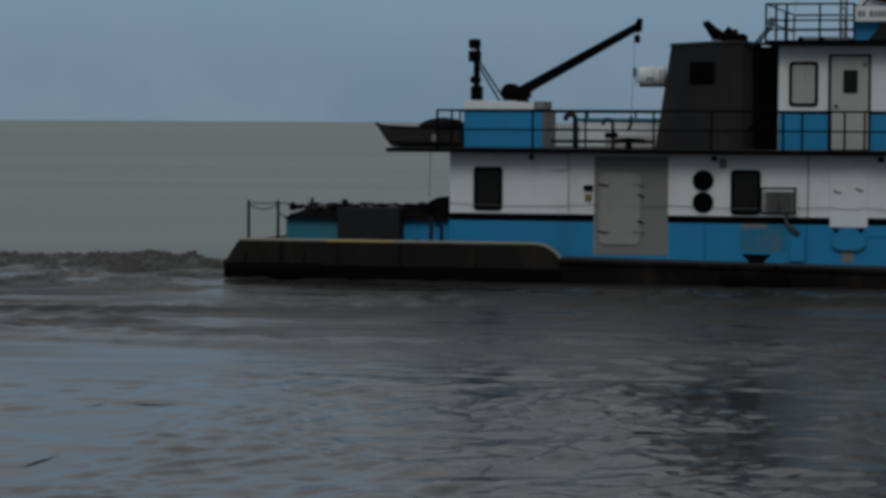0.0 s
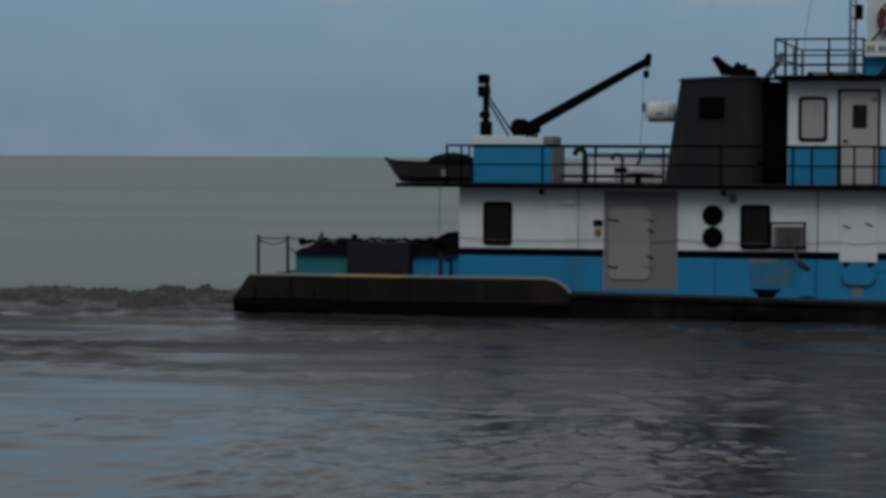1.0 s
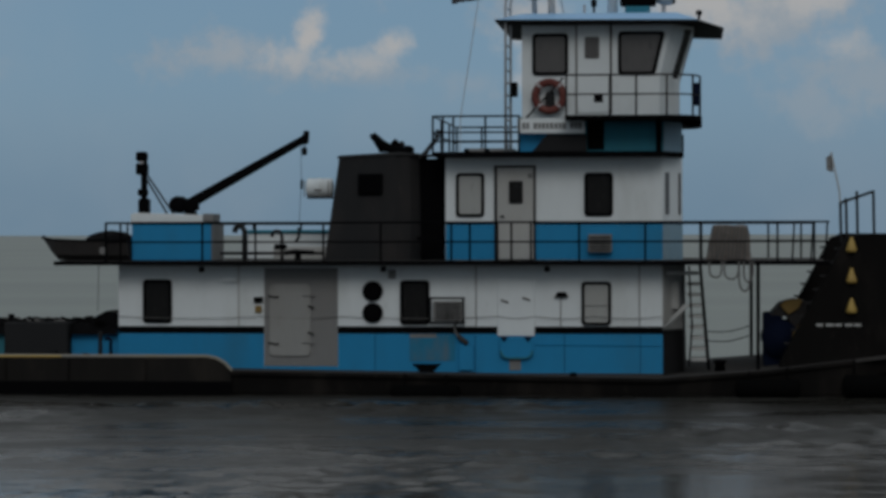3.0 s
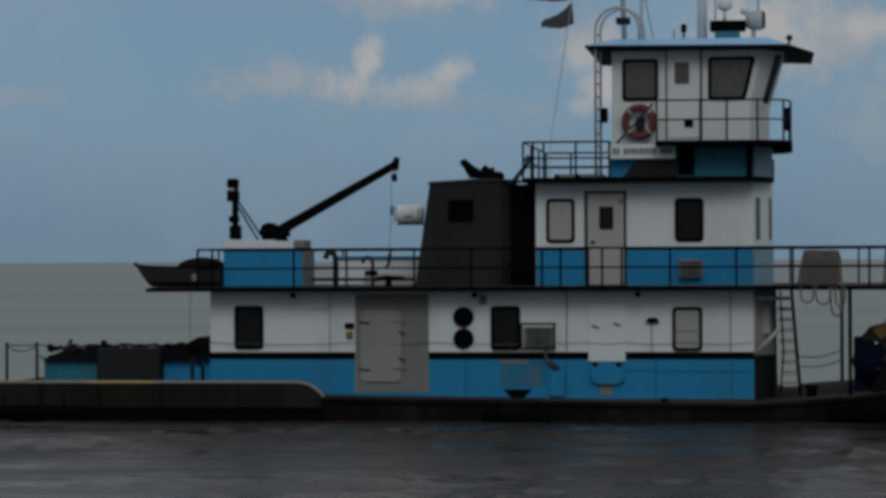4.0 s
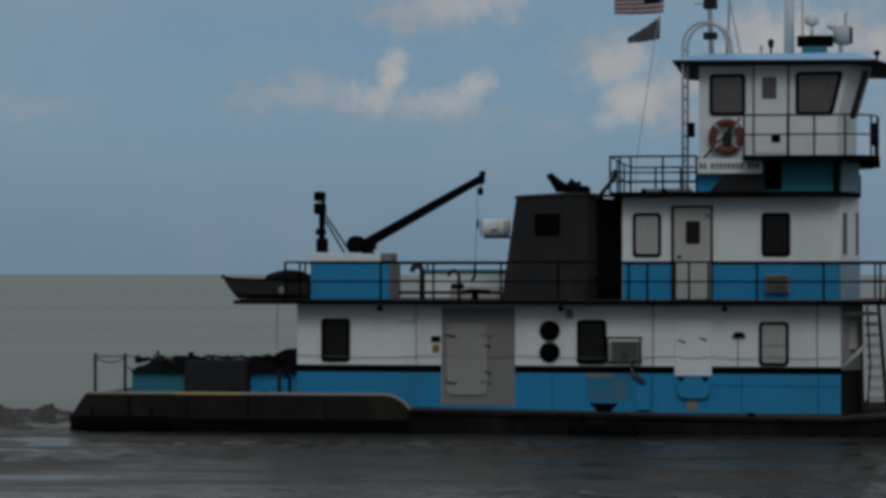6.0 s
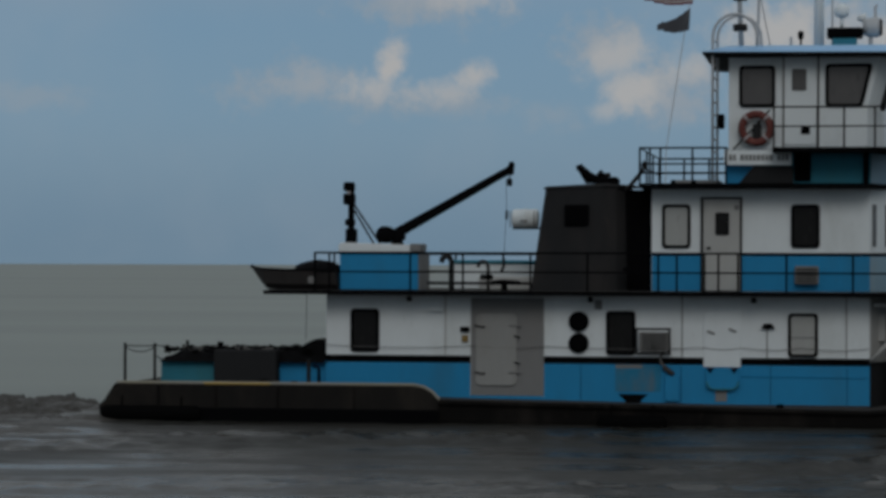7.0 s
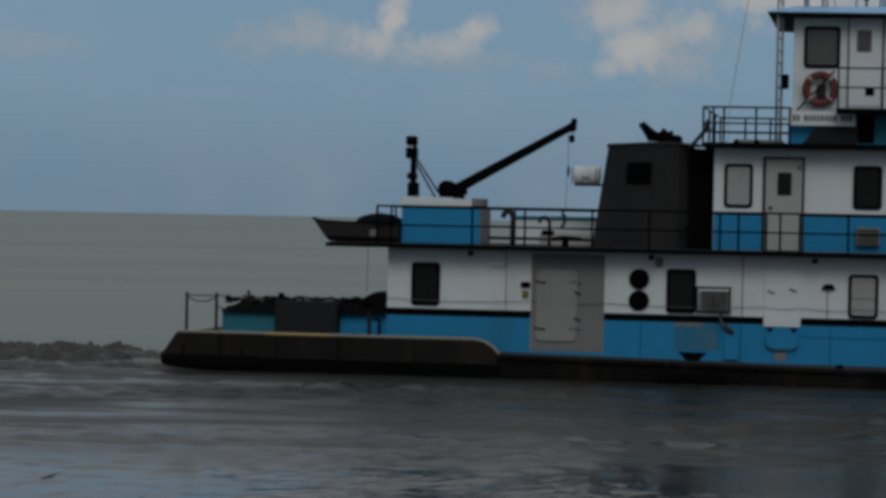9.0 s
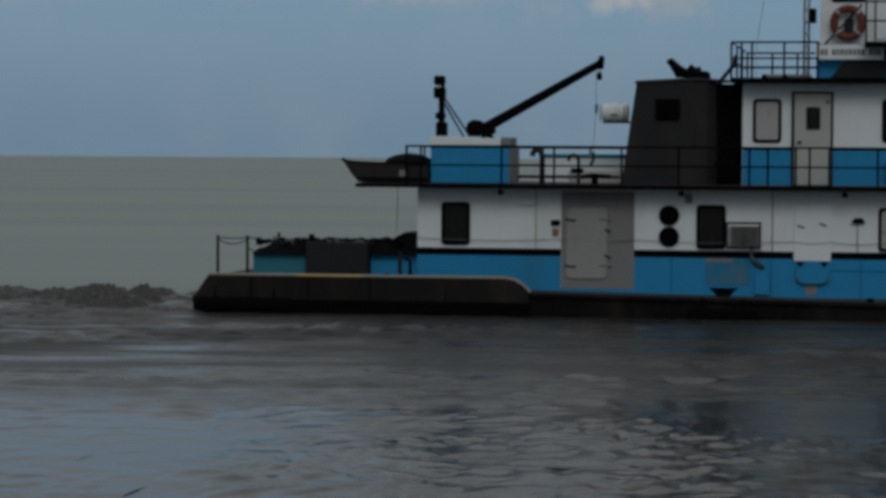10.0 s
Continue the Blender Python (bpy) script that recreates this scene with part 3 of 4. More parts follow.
def build_upper_deck():
    part("upper_deck", box(-1.90, 14.95, -0.72, 6.32, 2.725, 2.815, 0.012), BLACK, boat, "black edged upper deck plate")
    part("deck_surface", box(-1.8, 14.9, -0.66, 6.26, 2.816, 2.822, 0.0), DECK, boat)
    posts = (-0.74, -0.42, 1.39, 2.56, 4.05, 5.30, 6.84, 7.24, 7.84, 8.14, 8.56, 9.60, 11.02, 12.22, 13.84, 14.62)
    rail((-0.75, 14.94), -0.68, 2.81, 3.65, posts)
    rail((-0.75, 14.94), 6.28, 2.81, 3.65, posts)
    cross_rail(-0.75, -0.68, 6.28, 2.81, 3.65)
    part("deck_post", box(13.39, 13.47, -0.55, -0.47, 0.45, 2.73, 0.01), BLACK, boat)
    part("deck_post", box(13.39, 13.47, 6.05, 6.13, 0.45, 2.73, 0.01), BLACK, boat)
    # trunk with lid, aft on the upper deck
    part("trunk", box(-0.37, 1.41, 0.3, 1.8, 2.82, 3.64, 0.02), BLUE, boat, "blue steel trunk on the upper deck")
    part("trunk_seam", box(-0.385, 1.44, 0.285, 1.82, 3.62, 3.675, 0.006), BLACK, boat)
    part("trunk_end", box(1.412, 1.44, 0.32, 1.78, 2.83, 3.62, 0.006), GREY, boat)
    part("trunk_lid", prism([(-0.39, 3.676), (1.22, 3.676), (1.22, 3.83), (-0.30, 3.88), (-0.39, 3.85)], 0.27, 1.84, 0.01), WHITE, boat, "off-white lid of the trunk")
    part("lid_box", box(1.222, 1.46, 0.30, 1.2, 3.68, 3.86, 0.015), GREY, boat)
    part("coaming", box(1.75, 3.9, 3.2, 5.6, 2.82, 3.42, 0.03), WHITE, boat, "low white hatch coaming")
    part("coaming_lid", box(1.70, 3.95, 3.15, 5.65, 3.421, 3.50, 0.02), TEAL, boat)
    part("skylight", box(2.6, 3.9, 1.6, 2.8, 2.82, 3.12, 0.03), GREY_LIGHT, boat)
    # gooseneck pipes and deck gear behind the rail
    for x, y, h, r in ((2.18, 0.2, 0.76, 0.062), (2.95, 0.6, 0.66, 0.038)):
        pts = [(x, y, 2.82), (x, y, 2.82 + h - 0.12), (x - 0.04, y, 2.82 + h - 0.03), (x - 0.12, y, 2.82 + h), (x - 0.2, y, 2.82 + h - 0.04), (x - 0.23, y, 2.82 + h - 0.14)]
        part("vent_pipe", tube(pts, r, 8), CHARCOAL, boat, "dark gooseneck vent pipe")
    part("valve", box(2.78, 3.05, 0.5, 0.7, 3.06, 3.18, 0.02), BLACK, boat)
    part("bitt", turned((3.35, 0.3, 2.82), (3.35, 0.3, 3.02), ((0, 0.08), (0.7, 0.07), (1, 0.1)), 10), BLACK, boat)
    part("deck_pipe", tube([(1.6, 0.4, 2.98), (3.9, 0.4, 2.98)], 0.035, 8), CHARCOAL, boat)
    part("fairlead", tube([(3.05, 0.3, 2.98), (3.3, 0.3, 3.02), (3.7, 0.3, 2.99)], 0.05, 8), BLACK, boat)


def build_mast_and_crane():
    y = 1.9
    mast = part("light_mast", box(-0.49, -0.36, y - 0.06, y + 0.06, 3.86, 5.20, 0.015), BLACK, boat, "black signal light mast")
    mast.location = (0.12, -0.55, -0.01)
    part("signal_lamp", box(-0.60, -0.34, y - 0.12, y + 0.12, 4.76, 5.02, 0.03), BLACK, mast)
    part("signal_lamp", box(-0.60, -0.35, y - 0.12, y + 0.12, 5.06, 5.28, 0.04), BLACK, mast)
    part("signal_lamp", box(-0.56, -0.34, y - 0.10, y + 0.10, 4.28, 4.44, 0.03), BLACK, mast)
    part("mast_foot", box(-0.54, -0.30, y - 0.14, y + 0.14, 3.87, 4.22, 0.03), BLACK, mast)
    part("lens", turned((-0.5, y - 0.13, 5.03), (-0.42, y - 0.13, 5.03), ((0, 0.03), (1, 0.03)), 8), FLAG_WHITE, mast)
    for x, z in ((0.25, 4.78), (0.05, 4.66)):
        part("mast_stay", tube([(-0.36, y - 0.05, z), (x, y + 0.3 * (x < 0.1), 3.87)], 0.022, 6), CHARCOAL, mast)
    crane = part("crane", turned((0.66, 2.1, 3.84), (0.66, 2.1, 4.06), ((0, 0.17), (0.3, 0.13), (1, 0.13)), 14), BLACK, boat, "black deck crane with a raised boom")
    crane.location = (0.09, -0.7, 0)
    part("winch_drum", turned((0.40, 1.86, 4.07), (0.40, 2.3, 4.07), ((0, 0.195), (0.12, 0.195), (0.13, 0.13), (0.87, 0.13), (0.88, 0.195), (1, 0.195)), 20), BLACK, crane)
    part("pivot", box(0.46, 0.84, 1.96, 2.24, 3.94, 4.18, 0.03), BLACK, crane)
    a, b = Vector((0.52, 2.1, 4.03)), Vector((3.13, 2.95, 5.575))
    d = (b - a).normalized()
    up = Vector((-d.z, 0, d.x)).normalized()
    s = d.cross(up)
    rings = []
    for k, w in ((0, 0.10), (0.03, 0.115), (0.55, 0.10), (1.0, 0.085)):
        c = a.lerp(b, k)
        rings.append([c + up * w * u + s * w * 0.7 * v for u, v in ((-1, -1), (1, -1), (1, 1), (-1, 1))])
    part("boom", loft(rings, bevel=0.012), BLACK, crane)
    part("boom_head", prism([(2.98, 5.50), (3.08, 5.44), (3.22, 5.50), (3.24, 5.72), (3.22, 5.76), (3.13, 5.76), (3.12, 5.68)], 2.86, 3.04, 0.01), BLACK, crane)
    part("sheave", turned((3.16, 2.88, 5.52), (3.16, 3.02, 5.52), ((0, 0.07), (1, 0.07)), 12), CHARCOAL, crane)
    part("hook_block", prism(rounded(3.07, 3.19, 5.20, 5.38, 0.04), 2.9, 3.0, 0.01), BLACK, crane)
    part("hoist_wire", tube([(3.15, 2.95, 5.5), (3.13, 2.95, 5.36)], 0.014, 5), CHARCOAL, crane)
    part("hoist_wire", tube([(3.05, 2.95, 5.44), (3.06, 2.95, 4.7), (3.0, 2.95, 3.5)], 0.006, 5), CHARCOAL, crane)
    part("wire_weight", turned((3.07, 2.95, 4.66), (3.06, 2.95, 4.42), ((0, 0.012), (0.2, 0.03), (0.8, 0.03), (1, 0.012)), 8), CHARCOAL, crane)
    part("wire_hook", tube([(3.0, 2.95, 3.55), (3.0, 2.95, 3.35), (2.93, 2.95, 3.22)], 0.035, 6), CHARCOAL, crane)


def build_stack():
    low = [(3.96, 0.15), (5.55, 0.15), (5.85, 0.28), (6.02, 0.55), (6.10, 0.98), (6.10, 1.9), (3.96, 1.9)]
    mid = [(4.10, 0.28), (5.55, 0.24), (5.85, 0.36), (6.02, 0.62), (6.10, 1.02), (6.10, 1.85), (4.10, 1.85)]
    top = [(4.26, 0.42), (5.52, 0.34), (5.82, 0.44), (6.00, 0.70), (6.08, 1.08), (6.08, 1.8), (4.26, 1.8)]
    rings = [[(x, y, 2.82) for x, y in low], [(x, y, 3.9) for x, y in mid], [(x, y, 5.10 + 0.04 * (x > 5)) for x, y in top]]
    bm = loft(rings)
    s = part("engine_casing", bm, CHARCOAL, boat, "charcoal funnel casing with tapered sides")
    part("casing_top", loft([[(x, y, 5.08 + 0.06 * (x > 5)) for x, y in [(4.2, 0.38), (5.6, 0.30), (6.35, 0.62), (6.45, 1.85), (4.2, 1.85)]],
                             [(x, y, z) for (x, y), z in zip([(4.26, 0.44), (5.6, 0.36), (6.3, 0.66), (6.4, 1.8), (4.26, 1.8)], (5.14, 5.21, 5.16, 5.16, 5.14))]]), CHARCOAL, s)
    lv = part("louvre", box(4.70, 5.24, 0.20, 0.42, 4.27, 4.73, 0.02), BLACK, s, "black louvre in the casing")
    for k in range(5):
        part("slat", box(4.74, 5.20, 0.185, 0.215, 4.32 + 0.08 * k, 4.345 + 0.08 * k, 0), BLACK, lv)
    part("dark_recess", prism([(5.9, 2.83), (6.62, 2.83), (6.62, 5.08), (5.9, 5.02)], 1.1, 1.9), BLACK, boat, "black painted gap beside the funnel")
    part("recess_plate", prism([(6.0, 2.83), (6.615, 2.83), (6.615, 5.07), (6.0, 5.07)], 0.72, 1.1), BLACK, boat)
    part("step", box(6.02, 6.42, 0.0, 0.2, 3.26, 3.34, 0.01), BLACK, boat)
    for (x, z, l, y) in ((5.22, 5.14, 0.55, 0.9), (5.62, 5.02, 0.45, 1.4)):
        ex = part("exhaust_pipe", tube([(x + 0.25, y, z - 0.1), (x + 0.15, y, z + 0.14), (x - 0.02, y, z + 0.24), (x - 0.28, y, z + 0.46)], 0.085, 10), BLACK, boat, "slanted black exhaust pipe")
    part("exhaust_flap", prism([(4.88, 5.60), (4.93, 5.64), (5.42, 5.36), (5.40, 5.22), (5.1, 5.22)], 0.86, 1.0), BLACK, boat)
    part("silencer", box(5.45, 5.85, 0.6, 1.2, 5.16, 5.36, 0.05), BLACK, boat)
    part("silencer_cap", box(5.56, 5.66, 0.7, 1.0, 5.36, 5.46, 0.03), CHARCOAL, boat)


def build_upper_house():
    y = 0.35
    p = plan(6.62, 11.38, y, 5.25, 0, 0.95, 11.80)
    part("upper_house", body(p, p, 2.80, 5.08), WHITE, boat, "white upper deckhouse wall")
    for a, b in ((6.63, 7.70), (8.60, 11.385)):
        part("wall_panel", box(a, b, y - 0.014, y + 0.02, 2.83, 3.60, 0.005), BLUE, boat)
        part("black_line", box(a, b, y - 0.02, y + 0.02, 3.605, 3.66, 0.003), NAVY, boat)
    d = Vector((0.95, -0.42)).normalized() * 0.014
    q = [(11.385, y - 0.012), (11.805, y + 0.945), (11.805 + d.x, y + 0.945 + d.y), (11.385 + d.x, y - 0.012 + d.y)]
    # the blue strake turns pale grey-blue round the cut corner
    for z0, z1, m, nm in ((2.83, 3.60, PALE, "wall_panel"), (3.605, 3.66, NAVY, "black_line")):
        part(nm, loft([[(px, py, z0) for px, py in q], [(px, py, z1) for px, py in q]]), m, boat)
    n = Vector((0.95, -0.42)).normalized()
    for s, w in ((0.22, 0.09), (0.86, 0.05)):
        cx, cy = 11.38 + 0.42 * s, y + 0.95 * s
        t = Vector((0.42, 0.95)).normalized()
        q = [(cx + t.x * w + n.x * 0.02, cy + t.y * w + n.y * 0.02), (cx - t.x * w + n.x * 0.02, cy - t.y * w + n.y * 0.02), (cx - t.x * w, cy - t.y * w), (cx + t.x * w, cy + t.y * w)]
        part("window", loft([[(px, py, 3.82) for px, py in q], [(px, py, 4.74) for px, py in q]]), PANE_MID, boat)
    window(6.85, 7.48, 3.77, 4.74, y - 0.005, PANE_PALE)
    window(9.67, 10.30, 3.78, 4.74, y - 0.005, PANE_DARK)
    door = part("door", box(7.76, 8.56, y - 0.05, y, 2.84, 4.85, 0.012), GREY_LIGHT, boat, "pale grey door with a small dark window")
    part("door_frame", ring([(7.70, 2.82), (8.61, 2.82), (8.61, 4.90), (7.70, 4.90)], [(7.755, 2.84), (8.565, 2.84), (8.565, 4.855), (7.755, 4.855)], y - 0.06, y), CHARCOAL, door)
    part("pane", prism(rounded(8.02, 8.33, 4.06, 4.56, 0.04), y - 0.07, y - 0.04), PANE_DARK, door)
    part("door_handle", tube([(7.84, y - 0.1, 3.78), (7.92, y - 0.1, 3.78)], 0.025, 6), BLACK, door)
    part("hinge", box(8.44, 8.54, y - 0.065, y - 0.04, 4.62, 4.72, 0.004), GREY, door)
    ac = part("air_conditioner", box(9.76, 10.28, y - 0.24, y, 2.99, 3.39, 0.02), AC_GREY, boat, "grimy grey air conditioner in the wall")
    for k in range(5):
        part("slat", box(9.80, 10.24, y - 0.252, y - 0.238, 3.04 + 0.065 * k, 3.07 + 0.065 * k, 0), CHARCOAL, ac)
    # roof deck
    part("roof_deck", loft([[(x, yy, z) for x, yy in ((6.38, -0.32), (11.36, -0.32), (11.80, 0.75), (11.80, 4.85), (11.36, 5.92), (6.38, 5.92))] for z in (5.085, 5.185)]),
         BLACK, boat, "black edged roof deck plate")
    rail((6.39, 8.3), -0.26, 5.18, 5.96, (6.40, 6.62, 6.85, 7.55, 8.28), mids=(0.55, 0.3))
    rail((6.39, 8.3), 5.86, 5.18, 5.96, (6.40, 7.0, 7.6, 8.28), mids=(0.55,))
    cross_rail(6.40, -0.26, 5.86, 5.18, 5.96)
    for yy in (0.2, 0.75):
        part("ladder_rail", tube([(6.05, yy, 5.05), (6.42, yy, 5.5), (6.46, yy, 5.7)], 0.025, 6), CHARCOAL, boat)
    part("roof_cover", box(7.0, 8.1, 1.0, 3.0, 5.19, 5.30, 0.04), GREY, boat)
    for x in (7.1, 7.55):
        part("roof_fitting", turned((x, 0.2, 5.18), (x, 0.2, 5.27), ((0, 0.07), (1, 0.05)), 8), BLACK, boat)


def build_pilothouse():
    y = 0.5
    b = plan(8.22, 11.40, 0.6, 5.0, 0, 0.8, 11.78)
    # teal paints the balcony's shade onto the blue base; the aft panel stays blue
    part("pilothouse_base", body(b, b, 5.185, 5.98), TEAL, boat, "blue wheelhouse base with the balcony's shade painted in as dull teal")
    part("base_panel", box(8.215, 8.86, 0.585, 0.62, 5.19, 5.62, 0.004), BLUE, boat, "blue base panel")
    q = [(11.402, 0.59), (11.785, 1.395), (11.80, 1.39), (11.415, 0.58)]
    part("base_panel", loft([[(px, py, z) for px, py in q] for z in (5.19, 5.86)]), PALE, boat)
    # black block stands for the darkness inside an open doorway
    part("doorway_dark", box(9.74, 10.10, 0.56, 0.62, 5.25, 5.96, 0.01), BLACK, boat)
    # dark grey block with a sloped aft side
    part("locker", prism([(8.52, 5.19), (9.72, 5.19), (9.72, 5.58), (8.85, 5.58)], 0.35, 0.59, 0.01), CHARCOAL, boat, "dark sloped box")
    part("base_pipe", box(11.24, 11.36, 0.50, 0.62, 5.19, 5.95, 0.01), BLACK, boat)
    part("base_box", box(11.72, 11.84, 1.6, 1.9, 5.1, 5.6, 0.01), BLACK, boat)
    lo = [(8.30, y), (11.32, y), (11.74, y + 0.85), (11.74, 4.05), (11.32, 4.9), (8.30, 4.9)]
    hi = [(8.30, y), (11.60, y), (12.08, y + 0.85), (12.08, 4.05), (11.60, 4.9), (8.30, 4.9)]
    part("pilothouse", loft([[(px, py, z) for px, py in ring_] for z, ring_ in ((5.95, lo), (6.86, lo), (8.02, hi))]), WHITE, boat, "white wheelhouse with outward leaning front")
    window(8.53, 9.32, 6.88, 7.80, y - 0.01, PANE_MID)
    window(10.41, 11.22, 6.88, 7.83, y - 0.01, PANE_MID, shear=0.24)
    d = part("door", box(9.52, 10.22, y - 0.03, y, 6.05, 8.0, 0.01), WHITE, boat, "white wheelhouse door")
    for x in (9.48, 10.24):
        part("door_edge", box(x, x + 0.035, y - 0.045, y, 6.02, 8.02, 0.004), CHARCOAL if x > 10 else GREY, d)
    part("pane", prism(rounded(9.68, 10.0, 7.24, 7.72, 0.04), y - 0.045, y - 0.02), PANE_MID, d)
    part("door_sign", box(9.88, 10.08, y - 0.045, y - 0.02, 6.28, 6.46, 0.01), BLACK, d)
    # slanted front corner window
    n = Vector((0.9, -0.42)).normalized() * 0.02
    for s0, s1 in ((0.62, 0.92),):
        q = []
        for z, ring_ in ((6.95, lo), (7.90, hi)):
            f = (z - 6.86) / 1.16
            p0 = Vector(lo[1]).lerp(Vector(hi[1]), f)
            p1 = Vector(lo[2]).lerp(Vector(hi[2]), f)
            a, c = p0.lerp(p1, s0), p0.lerp(p1, s1)
            q.append([(a.x + n.x, a.y + n.y, z), (c.x + n.x, c.y + n.y, z), (c.x, c.y, z), (a.x, a.y, z)])
        part("window", loft(q), PANE_DARK, boat, "slanted corner window")
    part("wiper_box", box(11.60, 11.72, 0.62, 0.8, 6.80, 6.95, 0.02), BLACK, boat)
    # roof with a drooping front brow
    r0 = [(7.75, -0.15), (12.15, -0.15), (12.55, 1.0), (12.55, 4.4), (12.15, 5.55), (7.75, 5.55)]
    eave = [(7.75, -0.15, 8.03), (12.15, -0.15, 8.0), (12.72, 1.0, 7.90), (12.72, 4.4, 7.92), (12.15, 5.55, 8.02), (7.75, 5.55, 8.03)]
    top = [(8.3, 0.5, 8.24), (11.7, 0.5, 8.24), (12.0, 1.3, 8.20), (12.0, 4.1, 8.20), (11.7, 4.9, 8.24), (8.3, 4.9, 8.24)]
    under = [(8.1, 0.3, 7.98), (11.7, 0.3, 7.98), (12.1, 1.2, 7.98), (12.1, 4.2, 7.98), (11.7, 5.1, 7.98), (8.1, 5.1, 7.98)]
    part("roof", loft([[(px, py, z + 0.035) for px, py, z in eave], top]), BLUE_TOP, boat, "pale blue wheelhouse roof")
    part("roof_eave", loft([under, eave, [(px, py, z + 0.035) for px, py, z in eave]]), CHARCOAL, boat, "dark eave of the wheelhouse roof")
    # balcony round the wheelhouse
    fl = [(9.28, -0.32), (11.5, -0.32), (11.83, -0.22), (12.08, 0.02), (12.2, 0.35), (12.24, 0.7), (12.24, 4.7), (12.08, 5.38), (11.5, 5.7), (9.28, 5.7)]
    part("balcony", loft([[(px, py, z) for px, py in fl] for z in (5.87, 5.97)]), BLACK, boat, "narrow black balcony floor")
    part("balcony_gusset", prism([(11.75, 5.87), (12.24, 5.87), (12.24, 5.72), (11.95, 5.72)], 0.4, 0.8), BLACK, boat)
    for z, r in ((6.84, 0.02), (6.42, 0.017)):
        part("rail_bar", tube([(9.30, -0.28, z), (11.48, -0.28, z), (11.80, -0.18, z), (12.04, 0.05, z), (12.16, 0.37, z), (12.2, 0.72, z), (12.2, 4.75, z)], r, 6), CHARCOAL, boat, "thin dark guard rail")
    for px, py in ((9.31, -0.28), (10.25, -0.28), (10.82, -0.28), (11.48, -0.28), (12.04, 0.05), (12.2, 0.72), (12.2, 2.6), (12.2, 4.7)):
        part("rail_post", tube([(px, py, 5.95), (px, py, 6.85)], 0.022, 6), CHARCOAL, boat)
    part("running_light", box(12.02, 12.2, 0.5, 0.75, 6.2, 6.7, 0.03), NAVY, boat, "dark side light box")
    # name board, lettering too soft to read
    sg = part("name_board", box(8.21, 9.69, 0.26, 0.30, 5.60, 5.93, 0.008), WHITE, boat, "white name board with dark lettering")
    xx = 8.32
    for k, w in enumerate((0.07, 0.06, 0, 0.08, 0.06, 0.07, 0.06, 0.08, 0.07, 0.06, 0.08, 0, 0.07, 0.06, 0.07)):
        if w:
            part("letter_bar", box(xx, xx + w, 0.250, 0.262, 5.70, 5.83, 0), GREY, sg)
        xx += (w or 0.05) + 0.022
    # roof ladder that bends over the eave
    for yy, dx in ((0.05, -0.03), (0.5, 0.05)):
        pts = [(8.0 + dx, yy, 5.2), (8.0 + dx, yy, 8.40)] + [(8.48 + dx - 0.48 * math.cos(a), yy, 8.40 + 0.50 * math.sin(a)) for a in [radians(x) for x in range(15, 181, 15)]] + [(8.96 + dx, yy, 8.2)]
        ld = part("roof_ladder", tube(pts, 0.03, 8), STEEL, boat, "pale steel ladder with a hooped top")
    for k in range(12):
        part("rung", tube([(7.97, 0.05, 5.35 + 0.27 * k), (8.05, 0.5, 5.35 + 0.27 * k)], 0.022, 6), STEEL, boat)
    part("ladder_box", box(8.06, 8.22, 0.2, 0.4, 6.40, 6.72, 0.02), BLACK, boat)
    # aerials, radar and horns on the roof
    part("mast_pole", turned((10.25, 2.0, 8.2), (10.25, 2.0, 11.2), ((0, 0.12), (0.5, 0.10), (1, 0.06)), 12), WHITE, boat, "white mast on the wheelhouse roof")
    part("mast_spreader", box(9.7, 10.8, 1.96, 2.04, 9.9, 9.98, 0.01), WHITE, boat)
    part("radar", box(10.43, 11.23, 1.35, 1.65, 8.46, 8.70, 0.03), BLACK, boat, "black radar scanner box")
    part("radar_stand", box(10.55, 11.1, 1.3, 1.7, 8.2, 8.45, 0.02), TEAL, boat)
    dm = part("dome", turned((10.76, 1.5, 8.92), (10.76, 1.5, 9.24), ((0, 0.06), (0.15, 0.15), (0.5, 0.17), (0.8, 0.13), (0.95, 0.06), (1, 0.01)), 16), WHITE, boat, "white aerial dome")
    part("dome_stalk", tube([(10.76, 1.5, 8.68), (10.76, 1.5, 8.94)], 0.04, 8), WHITE, dm)
    lamp = part("search_light", turned((11.22, 1.7, 8.72), (11.60, 1.7, 8.72), ((0, 0.16), (0.3, 0.21), (0.8, 0.23), (1, 0.20)), 16), STEEL, boat, "grey search light")
    part("lens", turned((11.60, 1.7, 8.72), (11.66, 1.7, 8.72), ((0, 0.21), (1, 0.16)), 16), CHARCOAL, lamp)
    part("bracket", tube([(11.4, 1.7, 8.2), (11.4, 1.7, 8.55)], 0.05, 8), STEEL, lamp)
    part("horn", turned((11.1, 1.9, 8.95), (11.3, 1.9, 8.95), ((0, 0.05), (1, 0.13)), 12), WHITE, boat)
    part("wind_vane", tube([(11.5, 1.9, 8.9), (11.5, 1.9, 9.2), (11.55, 1.9, 9.24)], 0.03, 6), STEEL, boat)
    part("beacon", turned((12.18, 0.9, 8.12), (12.18, 0.9, 8.32), ((0, 0.03), (0.4, 0.03), (0.5, 0.07), (0.85, 0.07), (1, 0.02)), 10), BLACK, boat)
    part("roof_lamp", turned((9.86, 1.2, 8.22), (9.86, 1.2, 8.62), ((0, 0.025), (0.5, 0.025), (0.55, 0.06), (0.9, 0.07), (1, 0.02)), 10), BLACK, boat)
    part("aerial", tube([(9.64, 1.4, 8.2), (9.64, 1.4, 8.5)], 0.03, 6), STEEL, boat)
